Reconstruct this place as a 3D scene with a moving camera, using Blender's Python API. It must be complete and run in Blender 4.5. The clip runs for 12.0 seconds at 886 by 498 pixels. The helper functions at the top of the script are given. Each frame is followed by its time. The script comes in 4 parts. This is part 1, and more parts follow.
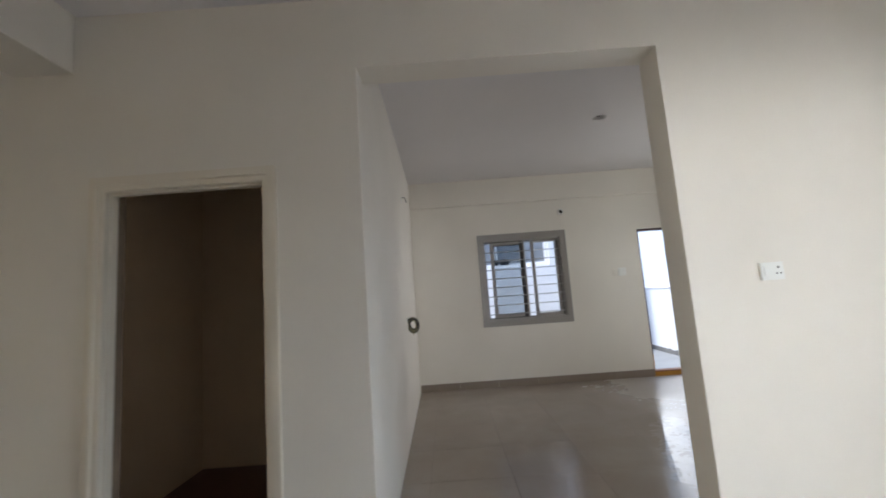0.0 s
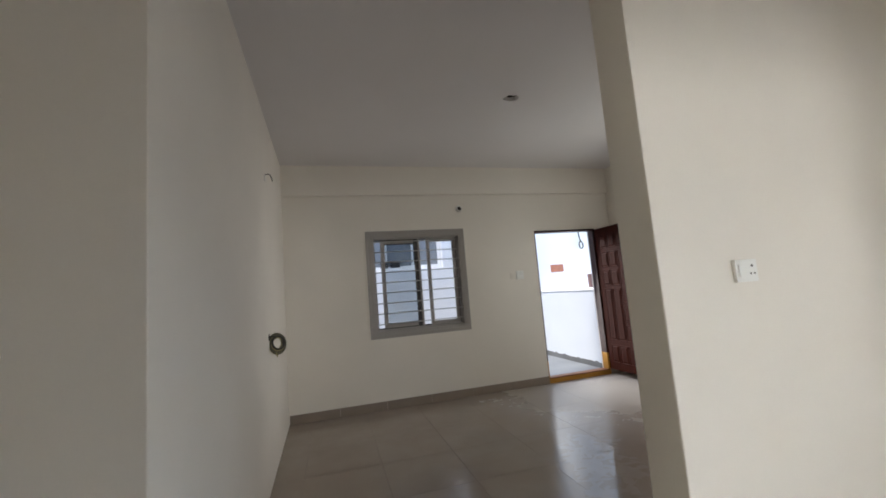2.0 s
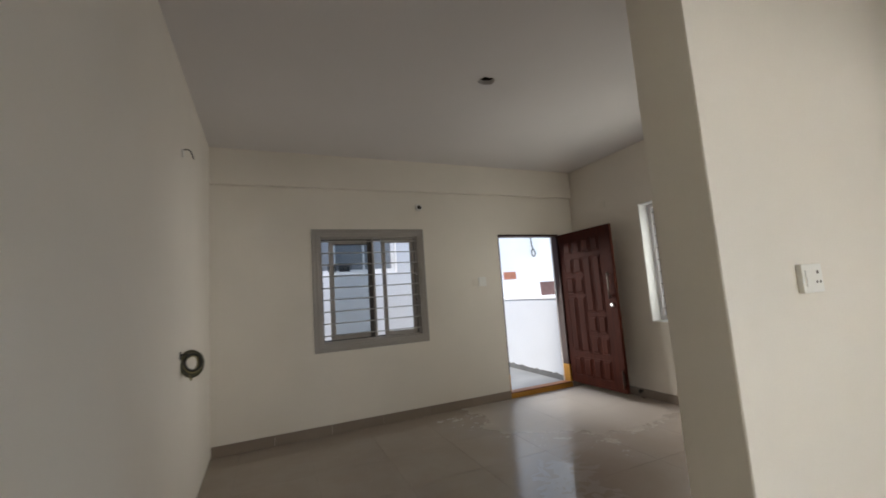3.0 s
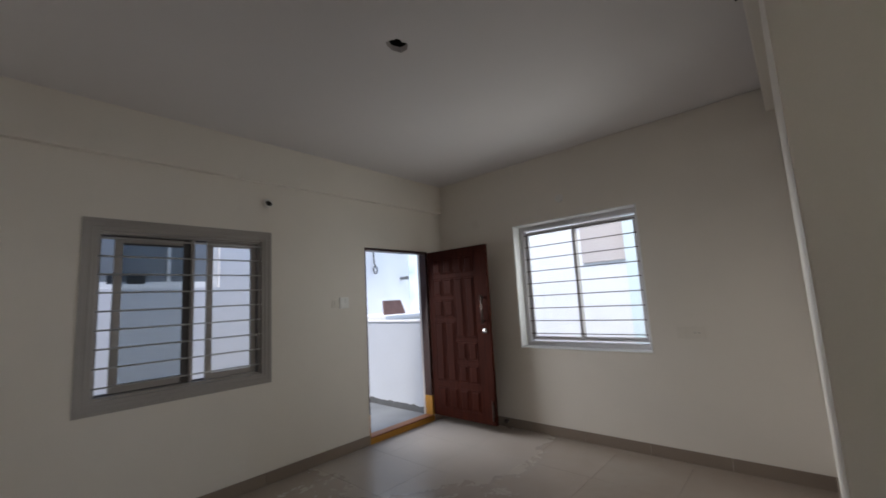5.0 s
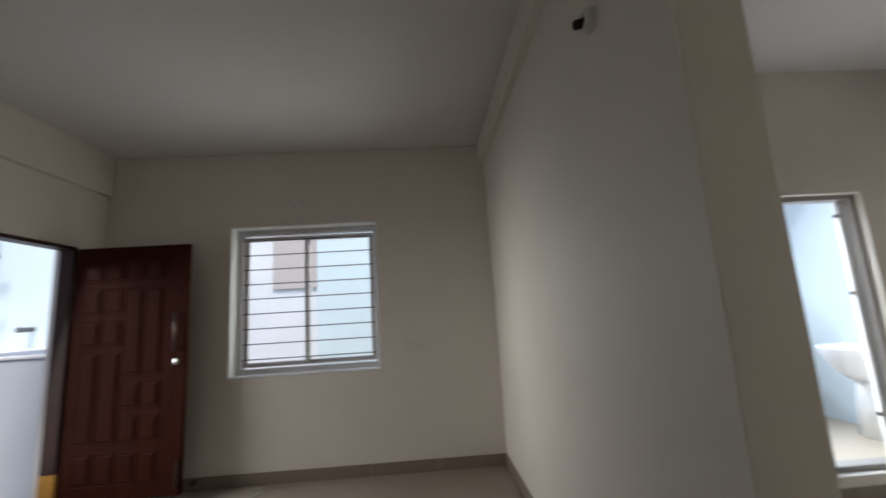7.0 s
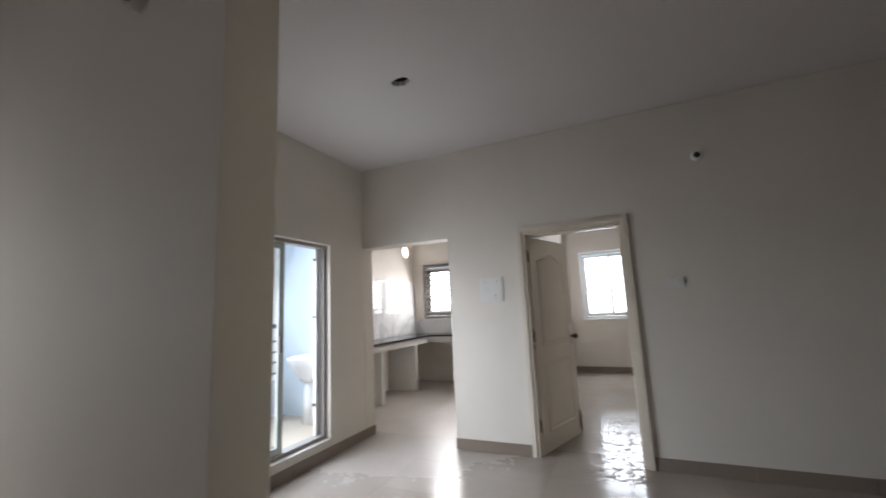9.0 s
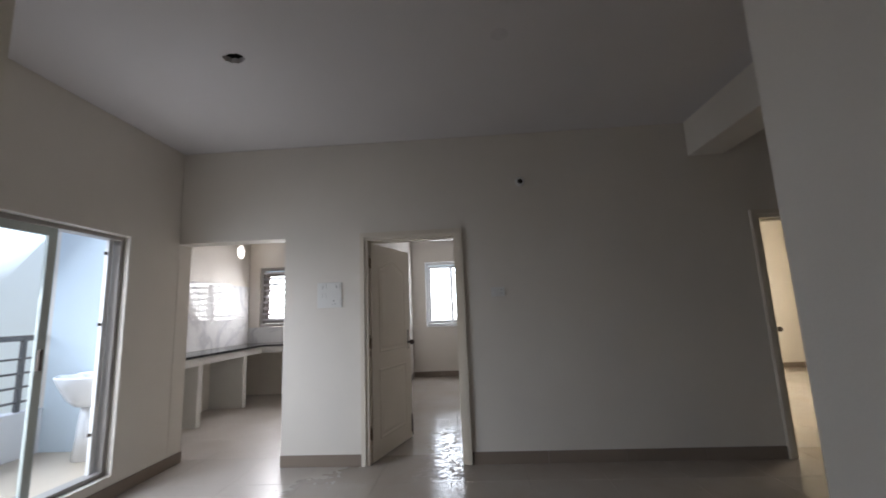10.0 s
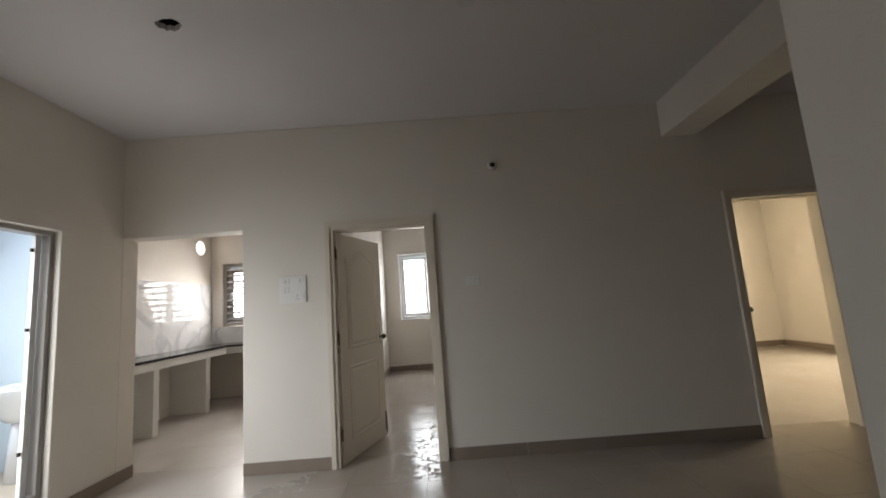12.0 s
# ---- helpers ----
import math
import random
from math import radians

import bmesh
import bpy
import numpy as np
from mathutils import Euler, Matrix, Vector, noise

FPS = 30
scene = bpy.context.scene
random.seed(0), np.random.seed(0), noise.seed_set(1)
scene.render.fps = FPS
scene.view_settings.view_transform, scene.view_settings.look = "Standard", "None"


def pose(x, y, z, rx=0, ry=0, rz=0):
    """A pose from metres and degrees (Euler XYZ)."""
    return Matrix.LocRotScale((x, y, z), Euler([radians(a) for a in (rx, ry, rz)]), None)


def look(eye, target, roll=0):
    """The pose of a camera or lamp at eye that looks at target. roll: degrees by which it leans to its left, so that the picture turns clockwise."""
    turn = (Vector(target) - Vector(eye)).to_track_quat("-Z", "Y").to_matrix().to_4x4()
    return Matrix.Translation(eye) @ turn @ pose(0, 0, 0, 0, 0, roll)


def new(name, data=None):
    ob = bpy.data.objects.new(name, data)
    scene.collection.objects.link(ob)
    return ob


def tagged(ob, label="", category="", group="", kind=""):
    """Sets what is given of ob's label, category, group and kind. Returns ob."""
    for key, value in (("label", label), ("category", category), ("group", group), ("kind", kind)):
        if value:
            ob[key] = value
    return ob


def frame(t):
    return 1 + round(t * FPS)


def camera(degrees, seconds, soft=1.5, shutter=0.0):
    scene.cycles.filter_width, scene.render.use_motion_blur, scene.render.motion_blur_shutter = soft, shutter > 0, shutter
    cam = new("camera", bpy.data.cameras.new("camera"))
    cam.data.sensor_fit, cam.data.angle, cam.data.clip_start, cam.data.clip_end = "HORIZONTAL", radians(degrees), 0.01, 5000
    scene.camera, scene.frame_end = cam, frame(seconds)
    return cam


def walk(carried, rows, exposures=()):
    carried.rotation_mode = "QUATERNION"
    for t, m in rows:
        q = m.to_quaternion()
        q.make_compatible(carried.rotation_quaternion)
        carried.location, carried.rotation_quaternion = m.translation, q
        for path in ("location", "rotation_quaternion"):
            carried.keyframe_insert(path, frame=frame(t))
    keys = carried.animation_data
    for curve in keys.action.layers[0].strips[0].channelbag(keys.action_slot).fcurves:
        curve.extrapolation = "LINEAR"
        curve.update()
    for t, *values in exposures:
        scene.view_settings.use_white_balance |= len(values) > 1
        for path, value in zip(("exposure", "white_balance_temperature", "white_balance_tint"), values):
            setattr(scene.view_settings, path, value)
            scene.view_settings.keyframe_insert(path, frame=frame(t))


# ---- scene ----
cam = camera(96.4, 12.0, soft=1.7, shutter=0.35)
PATH = [
    (0, (1.035, 0.811, 1.335), (1.03, 2.797, 1.568), -4.1),
    (0.5, (1.102, 1.002, 1.345), (1.32, 2.972, 1.609), -4.2),
    (1, (1.144, 1.172, 1.34), (1.458, 3.138, 1.533), -3.5),
    (1.5, (1.099, 1.408, 1.355), (1.566, 3.332, 1.634), -3.7),
    (2, (1.083, 1.622, 1.353), (1.637, 3.532, 1.566), -4.6),
    (2.5, (1.138, 1.874, 1.374), (1.738, 3.758, 1.678), -5.0),
    (3, (1.125, 2.122, 1.37), (1.921, 3.943, 1.596), -4.0),
    (3.2, (1.139, 2.261, 1.377), (2.036, 4.029, 1.641), -4.0),
    (4.8, (1.191, 2.937, 1.471), (2.568, 4.363, 1.737), -3.1),
    (5, (1.184, 3.014, 1.47), (2.665, 4.334, 1.724), -3.2),
    (5.5, (1.187, 3.208, 1.449), (2.824, 4.333, 1.686), -3.9),
    (6, (1.231, 3.389, 1.434), (2.954, 4.37, 1.697), -3.7),
    (6.5, (1.329, 3.542, 1.474), (3.194, 4.208, 1.754), -3.6),
    (7, (1.398, 3.652, 1.36), (3.37, 3.548, 1.678), -3.5),
    (7.2, (1.391, 3.703, 1.321), (3.33, 3.341, 1.653), -3.8),
    (7.5, (1.399, 3.731, 1.31), (3.224, 2.979, 1.63), -3.7),
    (7.7, (1.39, 3.731, 1.292), (3.115, 2.775, 1.624), -3.3),
    (9.5, (1.294, 3.614, 1.36), (1.722, 1.682, 1.651), -2.3),
    (10, (1.224, 3.583, 1.322), (1.337, 1.61, 1.63), -2.3),
    (10.5, (1.191, 3.548, 1.313), (1.16, 1.573, 1.626), -3.3),
    (11, (1.187, 3.513, 1.318), (1.137, 1.536, 1.62), -4.1),
    (11.5, (1.186, 3.434, 1.331), (1.15, 1.46, 1.647), -3.8),
    (12, (1.195, 3.393, 1.306), (1.186, 1.411, 1.571), -4.2),
]
EXPOSURES = [(0, 2.0, 6400, 10), (1.5, 1.75, 6550, 10), (2.5, 1.66, 6900, 10), (3.2, 1.55, 7100, 10), (5, 1.12, 6550, 12), (6, 1.08, 6550, 12), (7, 0.82, 6700, 11), (7.7, 0.85, 6700, 6), (9.5, 0.9, 6500, 15), (10, 0.62, 6450, 14), (11, 0.68, 7000, 12), (12, 0.68, 7050, 12)]
walk(cam, [(t, look(eye, target, roll)) for t, eye, target, roll in PATH], EXPOSURES)


# ---- world and sun ----
SUN_ELEVATION, SUN_AZIMUTH = 58, 262   # degrees; azimuth clockwise from +y
world = bpy.data.worlds.new("sky")
scene.world = world
world.use_nodes = True
wn = world.node_tree.nodes
sky = wn.new("ShaderNodeTexSky")
sky.sky_type = "NISHITA"
sky.sun_disc = False
sky.sun_elevation = radians(SUN_ELEVATION)
sky.sun_rotation = radians(SUN_AZIMUTH)
wn["Background"].inputs["Strength"].default_value = 0.15
world.node_tree.links.new(sky.outputs[0], wn["Background"].inputs["Color"])
sun_data = bpy.data.lights.new("sun", "SUN")
sun_data.energy, sun_data.angle, sun_data.color = 1.5, radians(12), (1.0, 0.96, 0.9)
sun = new("sun", sun_data)
sun.matrix_world = pose(0, 0, 20, 90 - SUN_ELEVATION, 0, 180 - SUN_AZIMUTH)
sun.location = (0, 0, 30)


def opening_lamp(name, place, aim, size, watts, spread=180, colour=(1.0, 0.97, 0.92)):
    """Daylight that comes in through an opening: an area lamp in its plane, turned along aim."""
    d = bpy.data.lights.new(name, "AREA")
    d.shape, d.size, d.size_y, d.energy, d.spread, d.color = "RECTANGLE", size[0], size[1], watts, radians(spread), colour
    ob = new(name, d)
    ob.matrix_world = look(place, Vector(place) + Vector(aim))
    return ob


SKY = (0.87, 0.935, 1.0)
COOL = (0.97, 0.985, 1.0)
GLASSY = (0.955, 1.0, 0.955)
WARM = (1.0, 0.945, 0.73)
WHITE = (0.97, 0.985, 1.0)
for aim, watts, spread in (((0.20, -0.90, -0.30), 4.2, 86), ((-0.95, -0.22, 0.05), 1.6, 60)):
    opening_lamp("daylight_entrance", (4.37, 6.66, 1.1), aim, (0.85, 1.7), watts, spread, COOL)
for aim, watts, spread in (((-0.6, 0.8, -0.05), 2.6, 116), ((-0.65, 0.0, 0.76), 0.9, 76), ((-0.5, -0.8, -0.2), 1.7, 70)):
    opening_lamp("daylight_window_2", (5.41, 4.76, 1.57), aim, (1.15, 1.1), watts, spread, GLASSY)
for aim, watts, spread in (((-0.72, -0.62, -0.22), 6.2, 100), ((-0.35, -0.1, 0.94), 1.4, 84)):
    opening_lamp("daylight_balcony_door", (4.22, 1.1, 1.1), aim, (1.1, 1.7), watts, spread, SKY)
opening_lamp("daylight_balcony", (5.44, 1.35, 2.0), (-0.72, 0, -0.7), (2.6, 2.0), 38, 104, (0.72, 0.86, 1.0))
opening_lamp("daylight_kitchen", (4.36, -3.68, 1.67), (-0.3, 1, -0.42), (1.1, 0.9), 39, 180, WHITE)
opening_lamp("daylight_kitchen_deep", (4.36, -3.70, 1.67), (-0.22, 1, 0.0), (1.1, 0.9), 3.4, 60, WHITE)
opening_lamp("daylight_exhaust", (5.43, -3.14, 2.49), (-1, 0, 0), (0.22, 0.22), 1.6, 180, WHITE)
opening_lamp("daylight_bedroom", (1.53, -5.05, 1.68), (0, 1, -0.1), (1.0, 1.2), 23, 180, SKY)
opening_lamp("daylight_second_bedroom", (-5.62, -2.22, 1.5), (1, 0.1, -0.05), (1.3, 1.2), 78, 180, WARM)


# ---- materials ----
def material(name, colour, rough=0.6, metal=0.0, vary=0.06, scale=3.0, bump=0.1, bump_scale=120.0, rough_vary=0.0, coat=0.0, island=0.0, spec=0.5):
    """A painted or mineral surface with broad mottling, fine relief and, where asked, a shade of its own for each object."""
    m = bpy.data.materials.new(name)
    m.use_nodes = True
    n, l = m.node_tree.nodes, m.node_tree.links
    bs = n["Principled BSDF"]
    bs.inputs["Metallic"].default_value = metal
    bs.inputs["Roughness"].default_value = rough
    bs.inputs["Coat Weight"].default_value = coat
    bs.inputs["Specular IOR Level"].default_value = spec
    geo = n.new("ShaderNodeNewGeometry")
    broad = n.new("ShaderNodeTexNoise")
    broad.inputs["Scale"].default_value, broad.inputs["Detail"].default_value = scale, 6
    l.new(geo.outputs["Position"], broad.inputs["Vector"])
    fine = n.new("ShaderNodeTexNoise")
    fine.inputs["Scale"].default_value, fine.inputs["Detail"].default_value = bump_scale, 3
    l.new(geo.outputs["Position"], fine.inputs["Vector"])
    both = n.new("ShaderNodeMath")
    both.operation = "MULTIPLY_ADD"
    both.inputs[1].default_value = 0.3
    l.new(fine.outputs["Fac"], both.inputs[0])
    l.new(broad.outputs["Fac"], both.inputs[2])
    ramp = n.new("ShaderNodeMapRange")
    ramp.inputs["From Min"].default_value, ramp.inputs["From Max"].default_value = 0.35, 0.95
    ramp.inputs["To Min"].default_value, ramp.inputs["To Max"].default_value = 1 - vary, 1 + vary
    l.new(both.outputs[0], ramp.inputs["Value"])
    value = ramp.outputs[0]
    if island:
        info = n.new("ShaderNodeObjectInfo")
        spread = n.new("ShaderNodeMapRange")
        spread.inputs["To Min"].default_value, spread.inputs["To Max"].default_value = 1 - island, 1 + island
        l.new(info.outputs["Random"], spread.inputs["Value"])
        mul = n.new("ShaderNodeMath")
        mul.operation = "MULTIPLY"
        l.new(value, mul.inputs[0])
        l.new(spread.outputs[0], mul.inputs[1])
        value = mul.outputs[0]
    tint = n.new("ShaderNodeVectorMath")
    tint.operation = "SCALE"
    tint.inputs[0].default_value = colour
    l.new(value, tint.inputs["Scale"])
    l.new(tint.outputs[0], bs.inputs["Base Color"])
    if rough_vary:
        rr = n.new("ShaderNodeMapRange")
        rr.inputs["From Min"].default_value, rr.inputs["From Max"].default_value = 0.3, 0.7
        rr.inputs["To Min"].default_value, rr.inputs["To Max"].default_value = max(0.03, rough - rough_vary), rough + rough_vary
        l.new(broad.outputs["Fac"], rr.inputs["Value"])
        l.new(rr.outputs[0], bs.inputs["Roughness"])
    if bump:
        b = n.new("ShaderNodeBump")
        b.inputs["Strength"].default_value, b.inputs["Distance"].default_value = bump, 0.004
        l.new(fine.outputs["Fac"], b.inputs["Height"])
        l.new(b.outputs[0], bs.inputs["Normal"])
    return m


def floor_material(name, colour, dust_colour, gloss=(0.13, 0.25), film=(0.28, 0.80), spill=None):
    """Polished vitrified tile under an uneven film of pale dust: glossy where wiped, duller and paler in patches, slightly wavy."""
    m = material(name, colour, rough=0.2, vary=0.05, scale=1.7, bump=0.0, island=0.008)
    n, l = m.node_tree.nodes, m.node_tree.links
    bs = n["Principled BSDF"]
    geo = n.new("ShaderNodeNewGeometry")
    patches = n.new("ShaderNodeTexNoise")
    patches.inputs["Scale"].default_value, patches.inputs["Detail"].default_value = 1.5, 5
    patches.inputs["Roughness"].default_value, patches.inputs["Distortion"].default_value = 0.62, 0.15
    l.new(geo.outputs["Position"], patches.inputs["Vector"])
    dust = n.new("ShaderNodeMapRange")
    dust.interpolation_type = "SMOOTHSTEP"
    dust.inputs["From Min"].default_value, dust.inputs["From Max"].default_value = film
    l.new(patches.outputs["Fac"], dust.inputs["Value"])
    mix = n.new("ShaderNodeMix")
    mix.data_type = "RGBA"
    l.new(dust.outputs[0], mix.inputs["Factor"])
    l.new(bs.inputs["Base Color"].links[0].from_socket, mix.inputs["A"])
    mix.inputs["B"].default_value = (*dust_colour, 1)
    l.new(mix.outputs["Result"], bs.inputs["Base Color"])
    rr = n.new("ShaderNodeMapRange")
    rr.inputs["To Min"].default_value, rr.inputs["To Max"].default_value = gloss
    l.new(dust.outputs[0], rr.inputs["Value"])
    rough = rr.outputs[0]
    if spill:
        # a paler, duller tone round each given point, thinning out with the distance
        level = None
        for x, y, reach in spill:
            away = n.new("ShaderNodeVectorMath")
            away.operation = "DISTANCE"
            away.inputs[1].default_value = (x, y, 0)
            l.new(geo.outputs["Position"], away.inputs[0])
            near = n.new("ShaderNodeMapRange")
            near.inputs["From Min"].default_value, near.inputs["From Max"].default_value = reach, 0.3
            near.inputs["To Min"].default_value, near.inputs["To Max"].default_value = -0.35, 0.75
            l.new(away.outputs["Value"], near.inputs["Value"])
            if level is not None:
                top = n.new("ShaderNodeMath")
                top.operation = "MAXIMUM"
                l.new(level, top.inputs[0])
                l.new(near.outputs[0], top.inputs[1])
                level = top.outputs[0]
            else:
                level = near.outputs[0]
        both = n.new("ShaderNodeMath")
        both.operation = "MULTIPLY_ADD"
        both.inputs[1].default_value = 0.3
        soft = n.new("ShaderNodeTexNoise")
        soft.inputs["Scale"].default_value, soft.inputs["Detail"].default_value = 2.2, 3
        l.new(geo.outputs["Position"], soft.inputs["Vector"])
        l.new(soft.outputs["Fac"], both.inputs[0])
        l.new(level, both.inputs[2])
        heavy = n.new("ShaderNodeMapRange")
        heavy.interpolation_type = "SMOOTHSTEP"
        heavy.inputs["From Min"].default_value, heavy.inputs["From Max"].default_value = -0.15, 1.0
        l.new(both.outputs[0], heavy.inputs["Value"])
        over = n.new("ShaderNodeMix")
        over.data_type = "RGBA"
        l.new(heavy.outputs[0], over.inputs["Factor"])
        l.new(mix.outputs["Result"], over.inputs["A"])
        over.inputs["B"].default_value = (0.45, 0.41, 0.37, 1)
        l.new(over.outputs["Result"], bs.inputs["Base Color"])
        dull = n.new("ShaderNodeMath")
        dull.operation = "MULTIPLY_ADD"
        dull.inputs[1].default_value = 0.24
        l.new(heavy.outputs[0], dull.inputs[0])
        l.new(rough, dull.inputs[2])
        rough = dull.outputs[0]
    smear = n.new("ShaderNodeTexNoise")
    smear.inputs["Scale"].default_value, smear.inputs["Detail"].default_value, smear.inputs["Distortion"].default_value = 15.0, 5, 0.3
    smear.inputs["Roughness"].default_value = 0.62
    l.new(geo.outputs["Position"], smear.inputs["Vector"])
    sm = n.new("ShaderNodeMapRange")
    sm.interpolation_type = "SMOOTHSTEP"
    sm.inputs["From Min"].default_value, sm.inputs["From Max"].default_value = 0.54, 0.66
    sm.inputs["To Min"].default_value, sm.inputs["To Max"].default_value = 0.0, 0.03
    l.new(smear.outputs["Fac"], sm.inputs["Value"])
    total = n.new("ShaderNodeMath")
    total.operation = "ADD"
    l.new(rough, total.inputs[0])
    l.new(sm.outputs[0], total.inputs[1])
    l.new(total.outputs[0], bs.inputs["Roughness"])
    wave = n.new("ShaderNodeTexNoise")
    wave.inputs["Scale"].default_value, wave.inputs["Detail"].default_value = 14.0, 6
    l.new(geo.outputs["Position"], wave.inputs["Vector"])
    b = n.new("ShaderNodeBump")
    b.inputs["Strength"].default_value, b.inputs["Distance"].default_value = 0.08, 0.004
    l.new(wave.outputs["Fac"], b.inputs["Height"])
    l.new(b.outputs[0], bs.inputs["Normal"])
    return m


def wood_material(name, dark, light, rough=0.4, axis="Z", spec=0.25):
    m = bpy.data.materials.new(name)
    m.use_nodes = True
    n, l = m.node_tree.nodes, m.node_tree.links
    bs = n["Principled BSDF"]
    bs.inputs["Roughness"].default_value = rough
    bs.inputs["Specular IOR Level"].default_value = spec
    co = n.new("ShaderNodeTexCoord")
    mp = n.new("ShaderNodeMapping")
    mp.inputs["Scale"].default_value = {"Z": (22, 22, 1.2), "X": (1.2, 22, 22), "Y": (22, 1.2, 22)}[axis]
    l.new(co.outputs["Object"], mp.inputs["Vector"])
    g = n.new("ShaderNodeTexNoise")
    g.inputs["Scale"].default_value, g.inputs["Detail"].default_value, g.inputs["Distortion"].default_value = 2.0, 8, 1.2
    l.new(mp.outputs[0], g.inputs["Vector"])
    c = n.new("ShaderNodeValToRGB")
    c.color_ramp.elements[0].position, c.color_ramp.elements[1].position = 0.3, 0.75
    c.color_ramp.elements[0].color, c.color_ramp.elements[1].color = (*dark, 1), (*light, 1)
    l.new(g.outputs["Fac"], c.inputs["Fac"])
    l.new(c.outputs[0], bs.inputs["Base Color"])
    b = n.new("ShaderNodeBump")
    b.inputs["Strength"].default_value, b.inputs["Distance"].default_value = 0.15, 0.003
    l.new(g.outputs["Fac"], b.inputs["Height"])
    l.new(b.outputs[0], bs.inputs["Normal"])
    return m


def marble_material(name):
    """White glazed wall tile printed with grey veins, a little uneven."""
    m = material(name, (0.82, 0.82, 0.82), rough=0.015, vary=0.02, bump=0.0, spec=0.3)
    n, l = m.node_tree.nodes, m.node_tree.links
    bs = n["Principled BSDF"]
    geo = n.new("ShaderNodeNewGeometry")
    v = n.new("ShaderNodeTexNoise")
    v.inputs["Scale"].default_value, v.inputs["Detail"].default_value, v.inputs["Distortion"].default_value = 1.1, 7, 0.9
    l.new(geo.outputs["Position"], v.inputs["Vector"])
    c = n.new("ShaderNodeValToRGB")
    e = c.color_ramp.elements
    e[0].position, e[0].color = 0.44, (0.80, 0.80, 0.80, 1)
    e[1].position, e[1].color = 0.56, (0.80, 0.80, 0.80, 1)
    mid = e.new(0.5)
    mid.color = (0.58, 0.58, 0.60, 1)
    l.new(v.outputs["Fac"], c.inputs["Fac"])
    l.new(c.outputs[0], bs.inputs["Base Color"])
    w = n.new("ShaderNodeTexNoise")
    w.inputs["Scale"].default_value = 10.0
    l.new(geo.outputs["Position"], w.inputs["Vector"])
    b = n.new("ShaderNodeBump")
    b.inputs["Strength"].default_value, b.inputs["Distance"].default_value = 0.05, 0.004
    l.new(w.outputs["Fac"], b.inputs["Height"])
    l.new(b.outputs[0], bs.inputs["Normal"])
    return m


def glass_material(name, tint):
    m = bpy.data.materials.new(name)
    m.use_nodes = True
    bs = m.node_tree.nodes["Principled BSDF"]
    bs.inputs["Base Color"].default_value = (*tint, 1)
    bs.inputs["Transmission Weight"].default_value = 1.0
    bs.inputs["Roughness"].default_value = 0.0
    bs.inputs["IOR"].default_value = 1.45
    return m


M_WALL = material("wall_paint", (0.765, 0.715, 0.648), rough=0.55, vary=0.04, scale=1.5, bump=0.08, bump_scale=160)
M_CEIL = material("ceiling_paint", (0.71, 0.68, 0.68), rough=0.8, vary=0.03, scale=1.2, bump=0.08, bump_scale=140)
M_PATCH = material("filler_patch", (0.66, 0.63, 0.63), rough=0.85, vary=0.05, scale=20, bump=0.2, bump_scale=90)
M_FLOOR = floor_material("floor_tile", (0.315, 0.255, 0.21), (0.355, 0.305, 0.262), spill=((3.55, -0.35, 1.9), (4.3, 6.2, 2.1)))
# paler version of the floor tile for both bedrooms
M_FLOOR_PALE = floor_material("pale_floor_tile", (0.42, 0.365, 0.315), (0.46, 0.415, 0.37), (0.11, 0.22))
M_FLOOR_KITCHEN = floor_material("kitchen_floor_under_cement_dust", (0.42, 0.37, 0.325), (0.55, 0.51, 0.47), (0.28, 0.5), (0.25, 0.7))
M_GROUT = material("grout", (0.29, 0.24, 0.20), rough=0.5)
M_SKIRT = material("skirting_tile", (0.255, 0.203, 0.165), rough=0.3, vary=0.05, island=0.04, bump=0.0)
M_TRIM = material("cream_enamel", (0.74, 0.67, 0.57), rough=0.35, vary=0.03, bump=0.05)
M_LEAF = material("cream_door_skin", (0.81, 0.74, 0.64), rough=0.35, vary=0.03, bump=0.12, bump_scale=60)
M_MAHOGANY = wood_material("mahogany_polish", (0.026, 0.0056, 0.0034), (0.062, 0.0135, 0.007), 0.62, "Z", 0.05)
M_REVEAL = material("brown_reveal_lining", (0.24, 0.17, 0.115), rough=0.85, vary=0.12, scale=6, bump=0.2, bump_scale=60)
M_TAN = material("tan_paint", (0.68, 0.52, 0.36), rough=0.6, vary=0.06, scale=2.0)
M_BROWN = wood_material("brown_frame_paint", (0.030, 0.010, 0.008), (0.06, 0.02, 0.014), 0.4)
M_TEAK = wood_material("raw_teak", (0.42, 0.19, 0.03), (0.62, 0.32, 0.06), 0.5, "X")
M_SAL = wood_material("worn_red_brown_wood", (0.20, 0.075, 0.03), (0.36, 0.145, 0.06), 0.5, "X")
M_UPVC = material("grey_window_profile", (0.335, 0.31, 0.29), rough=0.42, vary=0.05, bump=0.05)
M_UPVC_LIGHT = material("pale_grey_window_profile", (0.62, 0.60, 0.62), rough=0.4, vary=0.04, bump=0.0)
M_UPVC_DARK = material("dark_window_track", (0.05, 0.045, 0.045), rough=0.5, vary=0.05)
M_WHITE_PROFILE = material("white_window_profile", (0.82, 0.82, 0.82), rough=0.35, vary=0.03, bump=0.0)
M_GREEN_GREY = material("grey_green_profile", (0.52, 0.57, 0.54), rough=0.4, vary=0.05, bump=0.0)
M_STEEL = material("grille_steel", (0.45, 0.44, 0.43), rough=0.45, metal=0.3, vary=0.05, bump=0.05)
M_CHROME = material("chrome", (0.75, 0.74, 0.72), rough=0.18, metal=1.0, vary=0.03, bump=0.0)
